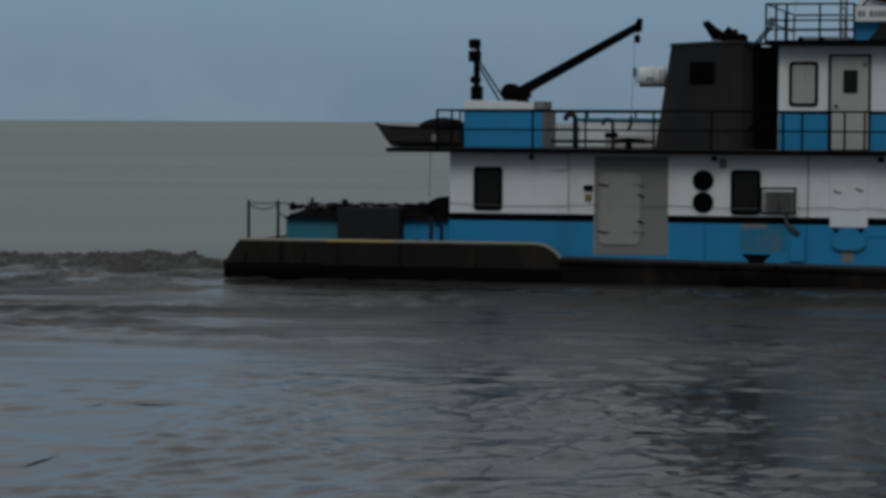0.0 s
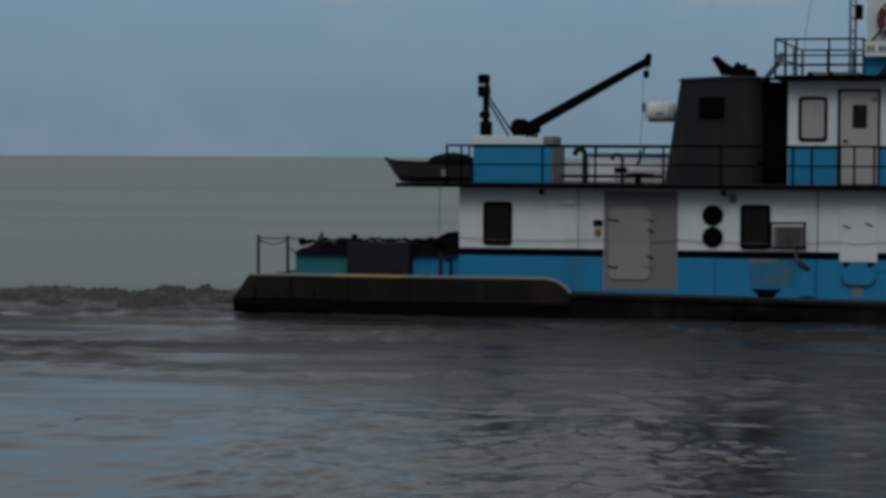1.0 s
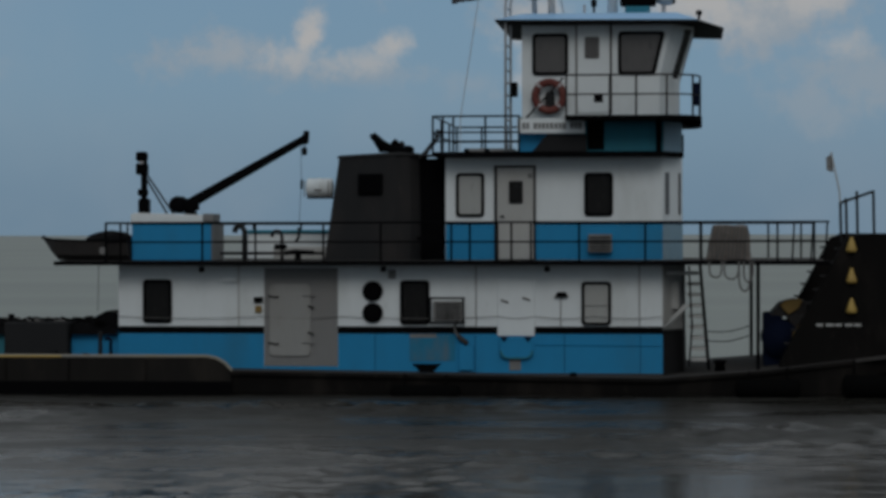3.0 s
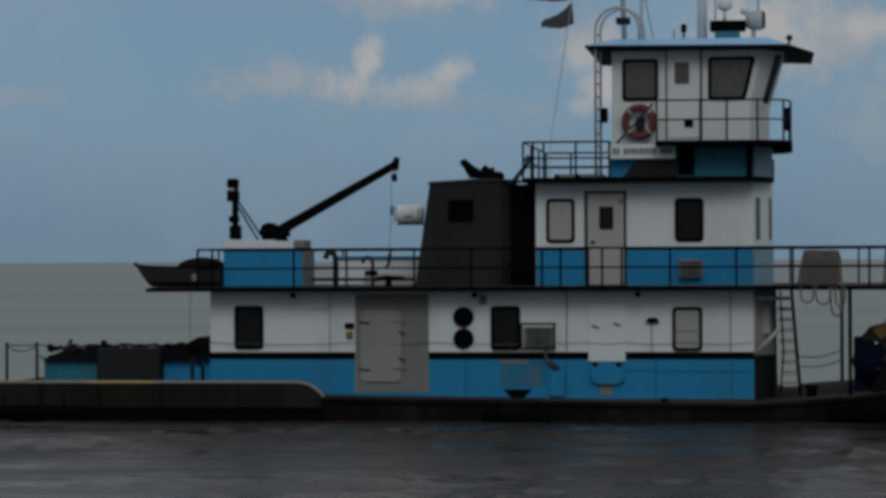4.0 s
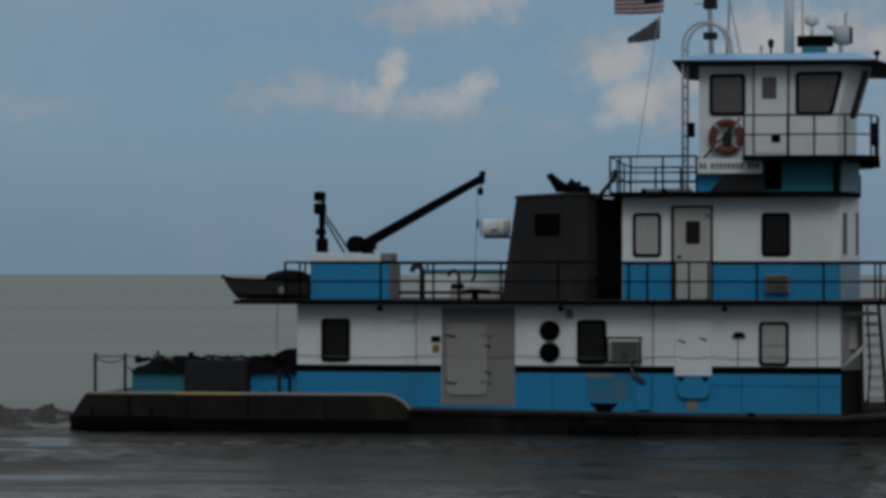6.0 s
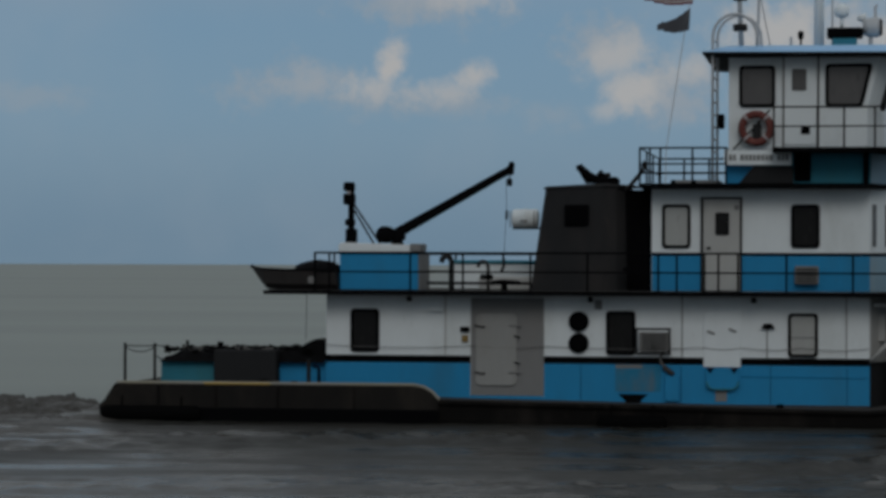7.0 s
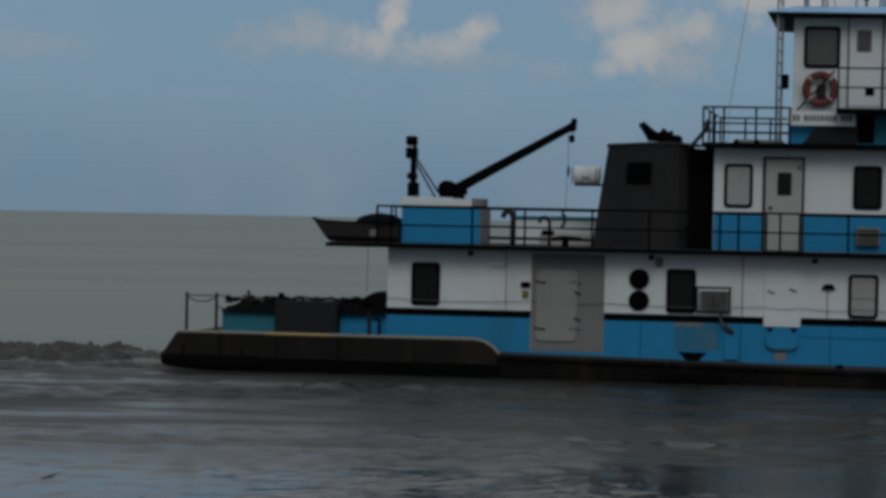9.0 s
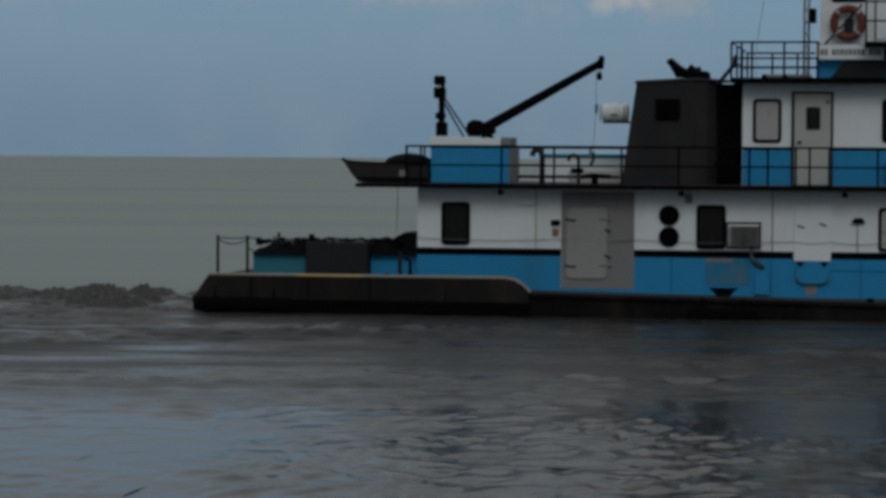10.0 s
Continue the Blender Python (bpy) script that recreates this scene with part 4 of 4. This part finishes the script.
    part("aerial_mast", turned((8.55, 1.2, 8.2), (8.45, 1.2, 10.8), ((0, 0.06), (0.5, 0.05), (1, 0.02)), 8), STEEL, boat, "thin steel aerial mast")
    for z in (8.62, 9.3, 9.45):
        part("aerial_fitting", box(8.36, 8.68, 1.1, 1.3, z, z + 0.16, 0.03), CHARCOAL, boat)
    part("aerial_arm", tube([(8.15, 1.2, 9.42), (8.5, 1.2, 9.42), (8.5, 1.2, 9.3)], 0.018, 6), STEEL, boat)
    part("aerial", tube([(8.95, 1.4, 9.45), (9.02, 1.4, 9.1), (9.2, 1.4, 8.2)], 0.012, 5), GREY, boat)
    part("aerial", tube([(8.9, 1.4, 8.2), (8.93, 1.4, 9.5), (8.93, 1.4, 10.6)], 0.03, 6), STEEL, boat)
    part("aerial", tube([(10.55, 1.8, 8.2), (10.55, 1.8, 10.4)], 0.02, 6), STEEL, boat)
    part("flag_staff", tube([(6.84, 1.5, 5.2), (6.86, 1.5, 6.02), (7.30, 1.5, 8.86), (7.72, 1.5, 11.2)], 0.010, 5), GREY_LIGHT, boat, "thin slanting flag halyard")


def build_bow():
    # push knee, black and stepped
    poly = [(13.86, 0.55), (13.96, 0.80), (15.30, 3.30), (15.55, 3.40), (16.5, 3.40), (16.62, 3.2), (16.62, 0.4), (14.2, 0.4)]
    for y0, y1 in ((-0.75, -0.25), (5.85, 6.35)):
        k = part("push_knee", prism(poly, y0, y1, 0.03), HULL, boat, "black triangular push knee at the bow")
        for i in range(8):
            x, z = 14.1 + 0.155 * i, 1.02 + 0.29 * i
            part("knee_step", box(x - 0.12, x + 0.05, y0 + 0.05, y1 - 0.05, z, z + 0.04, 0.005), CHARCOAL, k)
    for z in (3.02, 2.36, 1.72):
        part("drop_light", turned((15.40, -0.80, z - 0.02), (15.40, -0.80, z + 0.30), ((0, 0.10), (0.15, 0.12), (0.5, 0.08), (0.85, 0.04), (1, 0.02)), 10), YELLOW, boat, "yellow bell-shaped fitting")
    for k in range(5):
        part("letter_bar", box(14.66 + 0.2 * k, 14.80 + 0.2 * k + 0.03 * (k % 2), -0.762, -0.748, 1.42, 1.47, 0), GREY_LIGHT, boat)
    part("bow_plate", box(14.2, 16.6, -0.25, 5.85, 0.4, 0.9, 0.02), HULL, boat)
    dr = part("winch", turned((13.95, 0.6, 1.10), (13.95, 2.2, 1.10), ((0, 0.40), (0.06, 0.40), (0.07, 0.26), (0.93, 0.26), (0.94, 0.40), (1, 0.40)), 20), NAVY, boat, "dark blue deck winch")
    part("winch_frame", box(13.58, 14.0, 0.75, 2.0, 0.48, 1.66, 0.04), NAVY, dr)
    part("winch_cover", prism([(13.70, 1.60), (13.95, 1.88), (14.25, 1.96), (14.52, 1.92), (14.50, 1.55), (14.3, 1.25), (14.1, 1.6)], 0.72, 2.1, 0.03), SKIFF_GREY, dr, "dark brown winch cover")
    part("winch_hood", prism([(13.94, 1.84), (14.08, 1.95), (14.30, 1.975), (14.42, 1.94), (14.34, 1.76), (14.12, 1.62), (14.02, 1.72)], 0.62, 0.74, 0.02), YELLOW_WORN, dr, "worn yellow winch hood")
    part("brake_lever", tube([(14.45, 0.6, 1.5), (14.25, 0.55, 1.2), (14.05, 0.5, 0.55)], 0.05, 8), YELLOW_WORN, dr)
    for x, h in ((15.20, 4.05), (15.32, 4.15), (15.55, 4.3), (15.9, 4.3)):
        part("knee_rail", tube([(x, -0.5, 3.2), (x - 0.02, -0.5, h)], 0.03, 6), CHARCOAL, boat)
    part("knee_rail", tube([(15.18, -0.5, 4.05), (15.9, -0.5, 4.3)], 0.03, 6), CHARCOAL, boat)
    part("bow_staff", tube([(15.22, -0.2, 3.4), (15.18, -0.2, 4.3), (15.0, -0.2, 5.15)], 0.018, 6), GREY_LIGHT, boat)
    for x in (13.9, 14.3, 14.6):
        part("knee_rail", tube([(x + 0.25, -0.66, 2.8), (x + 0.30, -0.66, 3.65)], 0.02, 6), BLACK, boat)
    for z in (1.05, 0.82):
        pts = [(12.4 + 1.05 * k / 6, 6.4, z + 0.16 * (k / 6) - 0.08 * math.sin(math.pi * k / 6)) for k in range(7)]
        part("lifeline", tube(pts, 0.014, 5), CHARCOAL, boat)
    part("bollard", turned((12.62, 0.1, 0.36), (12.62, 0.1, 0.66), ((0, 0.13), (0.7, 0.10), (0.8, 0.15), (1, 0.14)), 12), BLACK, boat)


def build_stern():
    part("stern_house", box(-4.42, -0.62, 0.15, 5.45, 0.70, 1.215, 0.02), BLUE, boat, "low blue stern casing")
    part("stern_panel", box(-4.43, -3.15, 0.13, 0.16, 0.73, 1.20, 0.006), TEAL, boat, "faded teal panel")
    part("stern_locker", box(-3.13, -1.70, -0.25, 0.6, 0.72, 1.47, 0.03), CHARCOAL, boat, "charcoal deck locker at the stern")
    for x in (-4.98, -4.30):
        part("stanchion", tube([(x, -0.95, 0.72), (x, -0.95, 1.63)], 0.034, 8), CHARCOAL, boat, "dark steel stanchion")
    for z, sag in ((1.58, 0.02), (1.55, 0.12)):
        part("chain", tube([(-4.98 + 0.68 * k / 8, -0.95, z - sag * (1 - (k / 4 - 1) ** 2)) for k in range(9)], 0.013, 5), CHARCOAL, boat)
    part("chain", tube([(-4.3, -0.95, 1.58), (-3.9, -0.6, 1.52), (-3.5, -0.2, 1.45)], 0.013, 5), CHARCOAL, boat)
    part("chain", tube([(-4.3, -0.95, 1.35), (-4.1, -0.7, 1.22)], 0.013, 5), CHARCOAL, boat)
    part("stern_post", box(-0.94, -0.86, -0.6, -0.52, 0.72, 1.28, 0.01), CHARCOAL, boat)
    part("vent_pipe", tube([(-0.68, -0.5, 0.72), (-0.68, -0.5, 1.08), (-0.74, -0.5, 1.14), (-0.80, -0.5, 1.10)], 0.04, 8), NAVY, boat)
    part("cleat", box(-1.98, -1.80, -0.7, -0.6, 0.72, 0.84, 0.02), BLACK, boat)
    part("cleat", box(-1.28, -1.12, -0.7, -0.6, 0.72, 0.80, 0.02), BLACK, boat)
    part("davit_wire", tube([(-1.10, 0.2, 2.72), (-1.12, 0.2, 1.7)], 0.007, 5), CHARCOAL, boat)
    # deck fittings amidships
    ck = part("bitt", prism([(6.0, 0.60), (6.64, 0.60), (6.56, 0.53), (6.46, 0.42), (6.18, 0.42), (6.08, 0.53)], -0.95, -0.75, 0.01), BLACK, boat, "black mooring bitt")
    part("cleat", box(9.40, 9.56, -0.95, -0.8, 0.32, 0.42, 0.02), BLACK, boat)


for build in (build_hull, build_lower_house, build_upper_deck, build_mast_and_crane, build_stack, build_upper_house, build_pilothouse, build_bow, build_stern):
    build()

# ---- loose things aboard ----
ABOARD = []


def aboard(name, label, category, base, group=""):
    ob = thing(name, label, category, base, group)
    ABOARD.append((ob, Vector(base)))
    return ob


def rumpled(points, seed, amount, scale):
    """Pushes the vertices about by smooth noise."""
    for v in points:
        v.co += noise.noise_vector(v.co * scale + Vector((seed, seed * 2.3, 0))) * amount


def build_skiff():
    sk = aboard("skiff", "dark grey aluminium skiff stowed bottom down at the deck edge", "small boat", (-1.2, 0.9, 2.82))
    rings = []
    for x, w, top, keel in ((-2.50, 0.05, 3.33, 3.27), (-2.30, 0.28, 3.31, 3.02), (-2.12, 0.48, 3.29, 2.84), (-1.6, 0.62, 3.27, 2.825), (-0.45, 0.66, 3.26, 2.825)):
        c = 0.75
        rings.append([(x, c - w, top), (x + 0.02, c - w * 0.85, keel + 0.12), (x + 0.05, c - w * 0.6, keel), (x + 0.05, c + w * 0.6, keel), (x + 0.02, c + w * 0.85, keel + 0.12), (x, c + w, top)])
    part("skiff_hull", loft(rings), SKIFF_GREY, sk)
    part("gunwale_strip", tube([(x, 0.75 - w, z) for x, w, z in ((-2.5, 0.05, 3.33), (-2.3, 0.28, 3.31), (-2.12, 0.48, 3.29), (-1.6, 0.62, 3.27), (-0.45, 0.66, 3.26))], 0.022, 6), BLACK, sk)
    part("skid", box(-1.98, -0.4, 0.2, 1.3, 2.74, 2.83, 0.02), BLACK, sk)
    part("badge", prism(rounded(-1.06, -0.92, 2.96, 3.12, 0.04), 0.115, 0.14), GREY, sk)
    tp = aboard("tarpaulin", "black tarpaulin heaped over the skiff", "tarpaulin", (-0.9, 0.8, 3.2))
    bm = bmesh.new()
    bmesh.ops.create_icosphere(bm, subdivisions=3, radius=1)
    for v in bm.verts:
        v.co = (-0.95 + v.co.x * 0.55, 0.8 + v.co.y * 0.6, 3.24 + v.co.z * 0.24)
    rumpled(bm.verts, 3, 0.06, 4)
    part("cover", bm, TARP, tp)


def build_stern_heap():
    hp = aboard("rope_heap", "heap of black tarpaulin, hoses and ropes on the stern casing", "rope heap", (-2.5, 1.0, 1.22))
    rng = random.Random(5)
    bm = bmesh.new()
    bmesh.ops.create_grid(bm, x_segments=60, y_segments=24, size=1)
    top = bm.verts[:]
    for v in top:
        x = -2.5 + v.co.x * 1.92
        y = 1.3 + v.co.y * 1.35
        e = 1 - max(abs(v.co.x) ** 8, abs(v.co.y) ** 6)
        h = 0.26 + 0.10 * noise.noise(Vector((x * 2.2, y * 2, 1))) + 0.07 * noise.noise(Vector((x * 6, y * 6, 4)))
        v.co = (x, y, 1.20 + max(0.0, h) * e)
    ext = bmesh.ops.extrude_face_region(bm, geom=bm.faces[:])
    for v in [g for g in ext["geom"] if isinstance(g, bmesh.types.BMVert)]:
        v.co.z = 1.19
    part("tarpaulin", bm, TARP, hp)
    for i in range(26):
        x, y = rng.uniform(-4.2, -0.9), rng.uniform(0.1, 1.2)
        pts, d = [], rng.uniform(0, 6.28)
        for k in range(9):
            d += rng.uniform(-0.9, 0.9)
            x += 0.11 * math.cos(d)
            y = min(1.6, max(0.05, y + 0.08 * math.sin(d)))
            pts.append((min(-0.7, max(-4.4, x)), y, 1.44 + rng.uniform(-0.05, 0.10)))
        part("hose", tube(pts, rng.choice((0.022, 0.03, 0.04)), 6), rng.choice((TARP, RUBBER, ROPE, RUBBER)), hp)
    part("upright", box(-3.93, -3.87, 0.4, 0.46, 1.4, 1.66, 0.01), BLACK, hp)
    part("upright", box(-3.2, -3.08, 0.4, 0.5, 1.4, 1.63, 0.01), BLACK, hp)
    bx = aboard("equipment_cover", "black covered machine beside the house end", "machine", (-0.9, 0.6, 1.22))
    part("cover", prism([(-1.42, 1.22), (-0.64, 1.22), (-0.64, 1.66), (-0.90, 1.72), (-1.10, 1.62), (-1.30, 1.48)], 0.15, 1.1, 0.03), TARP, bx)


def build_canister():
    c = aboard("life_raft_canister", "white ribbed life raft canister on a bracket", "life raft", (3.7, 1.5, 4.2))
    r = 0.215
    part("canister", turned((3.38, 1.5, 4.44), (3.98, 1.5, 4.44), ((0, 0.15), (0.03, r * 0.95), (0.10, r), (0.44, r), (0.45, r * 1.06), (0.52, r * 1.06), (0.53, r), (0.9, r), (0.97, r * 0.95), (1, 0.15)), 20), WHITE, c)
    part("cradle", box(3.40, 4.16, 1.38, 1.62, 4.20, 4.245, 0.01), CHARCOAL, c)
    for x in (3.36, 3.90):
        part("strap", tube([(x, 1.27, 4.24), (x, 1.25, 4.44), (x, 1.27, 4.6)], 0.014, 6), GREY, c)
    part("badge", box(3.58, 3.74, 1.275, 1.292, 4.36, 4.41, 0), GREY, c)


def build_ring():
    c = aboard("life_ring", "faded red life ring hung on the wheelhouse wall", "life ring", (8.91, 0.3, 6.4))
    x0, z0, R = 8.91, 6.41, 0.31
    pts = [(x0 + R * math.cos(a), 0.32, z0 + R * math.sin(a)) for a in [k * math.tau / 28 for k in range(28)]]
    part("float", tube(pts, 0.085, 10, closed=True), RED, c)
    for a in (45, 135, 225, 315):
        p = [(x0 + (R + d) * math.cos(radians(a + e)), 0.30, z0 + (R + d) * math.sin(radians(a + e))) for d, e in ((-0.09, 0), (0.09, 0))]
        part("band", tube([p[0], (p[0][0] * 0.5 + p[1][0] * 0.5, 0.225, p[0][2] * 0.5 + p[1][2] * 0.5), p[1]], 0.03, 6), FLAG_WHITE, c)
    part("lamp", box(x0 - 0.08, x0 + 0.12, 0.28, 0.40, z0 - 0.28, z0 + 0.10, 0.03), CHARCOAL, c)
    part("line", tube([(x0 + 0.30, 0.3, z0 + 0.4), (x0 + 0.05, 0.3, z0 + 0.12), (x0 - 0.2, 0.3, z0 - 0.15), (x0 - 0.5, 0.3, z0 - 0.47)], 0.022, 6), BLACK, c)
    part("bracket", box(x0 - 0.05, x0 + 0.05, 0.36, 0.50, z0 - 0.05, z0 + 0.05, 0.01), BLACK, c)


def build_bag():
    c = aboard("rope_net", "beige rope net bundle on the upper deck", "rope net", (12.8, 0.3, 2.82))
    bm = bmesh.new()
    bmesh.ops.create_cube(bm, size=1)
    bmesh.ops.subdivide_edges(bm, edges=bm.edges[:], cuts=7, use_grid_fill=True)
    for v in bm.verts:
        t = v.co.z + 0.5
        v.co = (12.82 + v.co.x * (0.96 - 0.22 * t) + 0.02 * t, 0.35 + v.co.y * 0.7, 2.83 + 0.74 * t)
    rumpled(bm.verts, 8, 0.05, 5)
    part("net_roll", bm, NET, c)
    rng = random.Random(2)
    for i in range(9):
        x = 12.46 + 0.09 * i
        part("strand", tube([(x + 0.03, -0.03, 3.56), (x, -0.06, 3.2), (x - 0.04 + rng.uniform(-0.04, 0.04), -0.05, 2.84)], 0.018, 6), ROPE, c)
    rp = aboard("hanging_rope", "loops of grey rope hanging below the deck edge", "rope", (12.9, -0.74, 2.8))
    for x, w, h in ((12.52, 0.13, 0.26), (12.86, 0.15, 0.30), (13.14, 0.12, 0.56), (13.22, 0.10, 0.36)):
        pts = [(x - w, -0.76, 2.80), (x - w, -0.77, 2.72 - h * 0.4)] + [(x - w * math.cos(a), -0.77, 2.72 - h * 0.5 - h * 0.5 * math.sin(a)) for a in [radians(k) for k in range(20, 170, 25)]] + [(x + w, -0.77, 2.72 - h * 0.4), (x + w, -0.76, 2.80)]
        part("loop", tube(pts, 0.020, 6), ROPE, rp)


def build_fenders():
    for x0, x1, z0, z1 in ((5.58, 7.06, -0.20, 0.16), (-5.45, -3.2, -0.12, 0.26), (12.95, 14.3, -0.1, 0.30), (15.2, 16.4, -0.1, 0.4)):
        c = aboard("fender", "long black rubber fender hung on the hull side", "fender", ((x0 + x1) / 2, -1.12, z0), "fenders along the hull")
        zc, r = (z0 + z1) / 2, (z1 - z0) / 2
        part("rubber_roll", turned((x0, -1.12, zc), (x1, -1.12, zc), ((0, r * 0.6), (0.04, r), (0.3, r * 0.96), (0.5, r), (0.8, r * 0.95), (0.96, r), (1, r * 0.6)), 14), RUBBER, c)
        for f in (0.2, 0.8):
            x = x0 + (x1 - x0) * f
            part("hanger", tube([(x, -1.08, gunwale(x) + 0.02), (x, -1.16, z1)], 0.02, 6), RUBBER, c)


FLAGS = []


def build_flag(base, w, h, taper, cols, droop, name, label):
    """A flag in upright strips that swing one after another."""
    fl = aboard(name, label, "flag", base)
    n = 5

    def top(s, i, rows):
        """Height of the i-th stripe's edge at share s of the way from the staff."""
        full = h * (1 - taper * s)
        return h / 2 - droop * s - 0.05 * h * math.sin(5 * s) - full * i / rows

    for k in range(n):
        s1, s0 = k / n, (k + 1) / n
        holder = None
        rows = 1 if len(cols) == 1 else 9
        for i in range(rows):
            q = [(-w * s0 - 0.004, top(s0, i + 1, rows)), (-w * s1, top(s1, i + 1, rows)), (-w * s1, top(s1, i, rows)), (-w * s0 - 0.004, top(s0, i, rows))]
            mat = cols[0] if rows == 1 else cols[2] if (k < 2 and i < 5) else cols[i % 2]
            ob = new("cloth_strip" if holder is None else "stripe", to_mesh("stripe", prism(q, -0.006, 0.006), mat))
            if holder is None:
                holder = ob
            else:
                ob.parent = holder
        holder.parent = fl
        FLAGS.append((holder, k))


def build_wash():
    rng = random.Random(11)
    out = []
    for i in range(96):
        far = i < 66
        k = i / 65 if far else (i - 66) / 29
        x = -5.7 - 10.5 * k + rng.uniform(-0.3, 0.3)
        y = rng.uniform(-1.2, 6.0) if far else rng.uniform(-9.0, -1.8)
        s = rng.uniform(0.4, 0.9) if far else rng.uniform(0.6, 1.3)
        h = rng.uniform(0.06, 0.21) * (1.1 - 0.4 * abs(k - 0.3)) * (0.5 if y < 0 else 1.0) if far else rng.uniform(0.05, 0.10)
        c = thing("wash_wave", "churned muddy wave in the propeller wash", "wave", (x, y, 0), "propeller wash behind the stern")
        bm = bmesh.new()
        bmesh.ops.create_grid(bm, x_segments=30, y_segments=14, size=1)
        for v in bm.verts:
            u, w = v.co.x, v.co.y
            r2 = min(1.0, u * u + w * w)
            e = (1 - r2) ** (0.9 if far else 1.6)
            p = Vector((u * 3.2 * s + i * 7.3, w * 2.2, i * 1.7))
            z = e * h * (0.75 + 0.7 * noise.noise(p) + 0.55 * noise.noise(p * 2.9) + 0.5 * noise.noise(p * 6.1)) - 0.16 * r2 ** 2
            v.co = (u * s * 1.5, w * s * 0.7, z)
        for f in bm.faces:
            f.smooth = True
        cr = new("crest", to_mesh("crest", bm, WASH_WATER))
        cr.parent = c
        out.append((c, Vector((x, y, -0.08)), rng.uniform(0, 6.28), rng.uniform(2.2, 4.0), rng.uniform(0.3, 0.8)))
    # drifting patches of short chop on the open water between the boat and the shore
    for i in range(64):
        lively = i < 30
        x = rng.gauss(6.8, 2.4) if lively else rng.uniform(-14, 4)
        y = rng.uniform(-38, -25)
        sx, sy = rng.uniform(0.9, 1.9), rng.uniform(1.4, 3.0)
        amp = rng.uniform(0.030, 0.055) if lively else rng.uniform(0.010, 0.022)
        c = thing("chop_patch", "patch of short choppy ripples on the muddy river", "wave", (x, y, 0), "ripples on the river")
        slant = rng.uniform(-0.5, 0.3)
        bm = bmesh.new()
        bmesh.ops.create_grid(bm, x_segments=56, y_segments=64, size=1)
        for v in bm.verts:
            u, w = v.co.x * sx, v.co.y * sy
            r2 = v.co.x ** 2 + v.co.y ** 2 + 0.5 * noise.noise(Vector((u * 1.1 + i * 5.1, w * 1.1, 2.0)))
            e = max(0.0, 1 - r2)
            sway = 0.35 * noise.noise(Vector((u * 0.8, w * 0.8, i * 3.3)))
            z = 1.1 * noise.noise(Vector(((u + sway) * 2.4 + i * 9.1, (w + u * slant) * 1.6, i * 1.3)))
            z += 0.45 * noise.noise(Vector((u * 5.0, (w + u * slant) * 3.2, i * 2.1)))
            v.co = (u, w, amp * (z * e ** 0.8 + 0.45 * min(1.0, e * 1.8)) - 0.03 * max(0.0, r2 - 0.85))
        for f in bm.faces:
            f.smooth = True
        cr = new("crest", to_mesh("crest", bm, WATER))
        cr.parent = c
        out.append((c, Vector((x, y, -0.08)), rng.uniform(0, 6.28), rng.uniform(2.0, 3.2), rng.uniform(0.3, 0.8)))
    return out


build_skiff()
build_stern_heap()
build_canister()
build_ring()
build_bag()
build_fenders()
build_flag((7.46, 1.5, 9.52), 1.1, 0.5, 0.15, (FLAG_RED, FLAG_WHITE, NAVY), 0.10, "striped_flag", "red and white striped flag with a dark corner, flying")
build_flag((7.38, 1.5, 8.93), 0.72, 0.50, 0.75, (FLAG_GREY,), 0.46, "dark_flag", "dark grey flag flying below the striped one")
build_flag((15.04, -0.2, 4.92), 0.14, 0.4, 0.3, (GREY,), 0.05, "bow_pennant", "small dark pennant at the bow staff")
WASH = build_wash()


# ---- what moves ----
def boat_pose(t):
    s = t - 5
    return pose(-0.0175 + 0.6920 * s, 59.665 + 0.0920 * s, 0.08, 0, 0, -(6.202 + 0.4027 * s)) @ pose(-5, 0, 0)


def motions():
    times = [0, 2.5, 5, 7.5, 10]
    walk(boat, [(t, boat_pose(t)) for t in times])
    for ob, base in ABOARD:
        walk(ob, [(t, boat_pose(t) @ Matrix.Translation(base)) for t in times])
    steps = [0.25 * k for k in range(41)]
    for ob, k in FLAGS:
        rows = []
        for t in steps:
            ph = 7.0 * t - 1.1 * k
            rows.append((t, pose(0, 0.03 * k * math.sin(ph), 0.012 * k * math.sin(ph * 0.6 + 1), 0, 4 * math.sin(0.9 * t + 1), 7 * math.cos(ph))))
        walk(ob, rows)
    for ob, base, ph, rate, drift in WASH:
        rows = []
        tilt = 3 if base.y > -9 else 0.35
        for t in steps:
            rise = (0.035 if base.y > -9 else 0.006) * math.sin(rate * t + ph)
            p = boat_pose(t) @ Matrix.Translation(base + Vector((0.35 * math.sin(drift * t + ph), 0, rise)))
            rows.append((t, p @ pose(0, 0, 0, tilt * math.sin(rate * t), tilt * math.cos(rate * t + ph), 0)))
        walk(ob, rows)


motions()
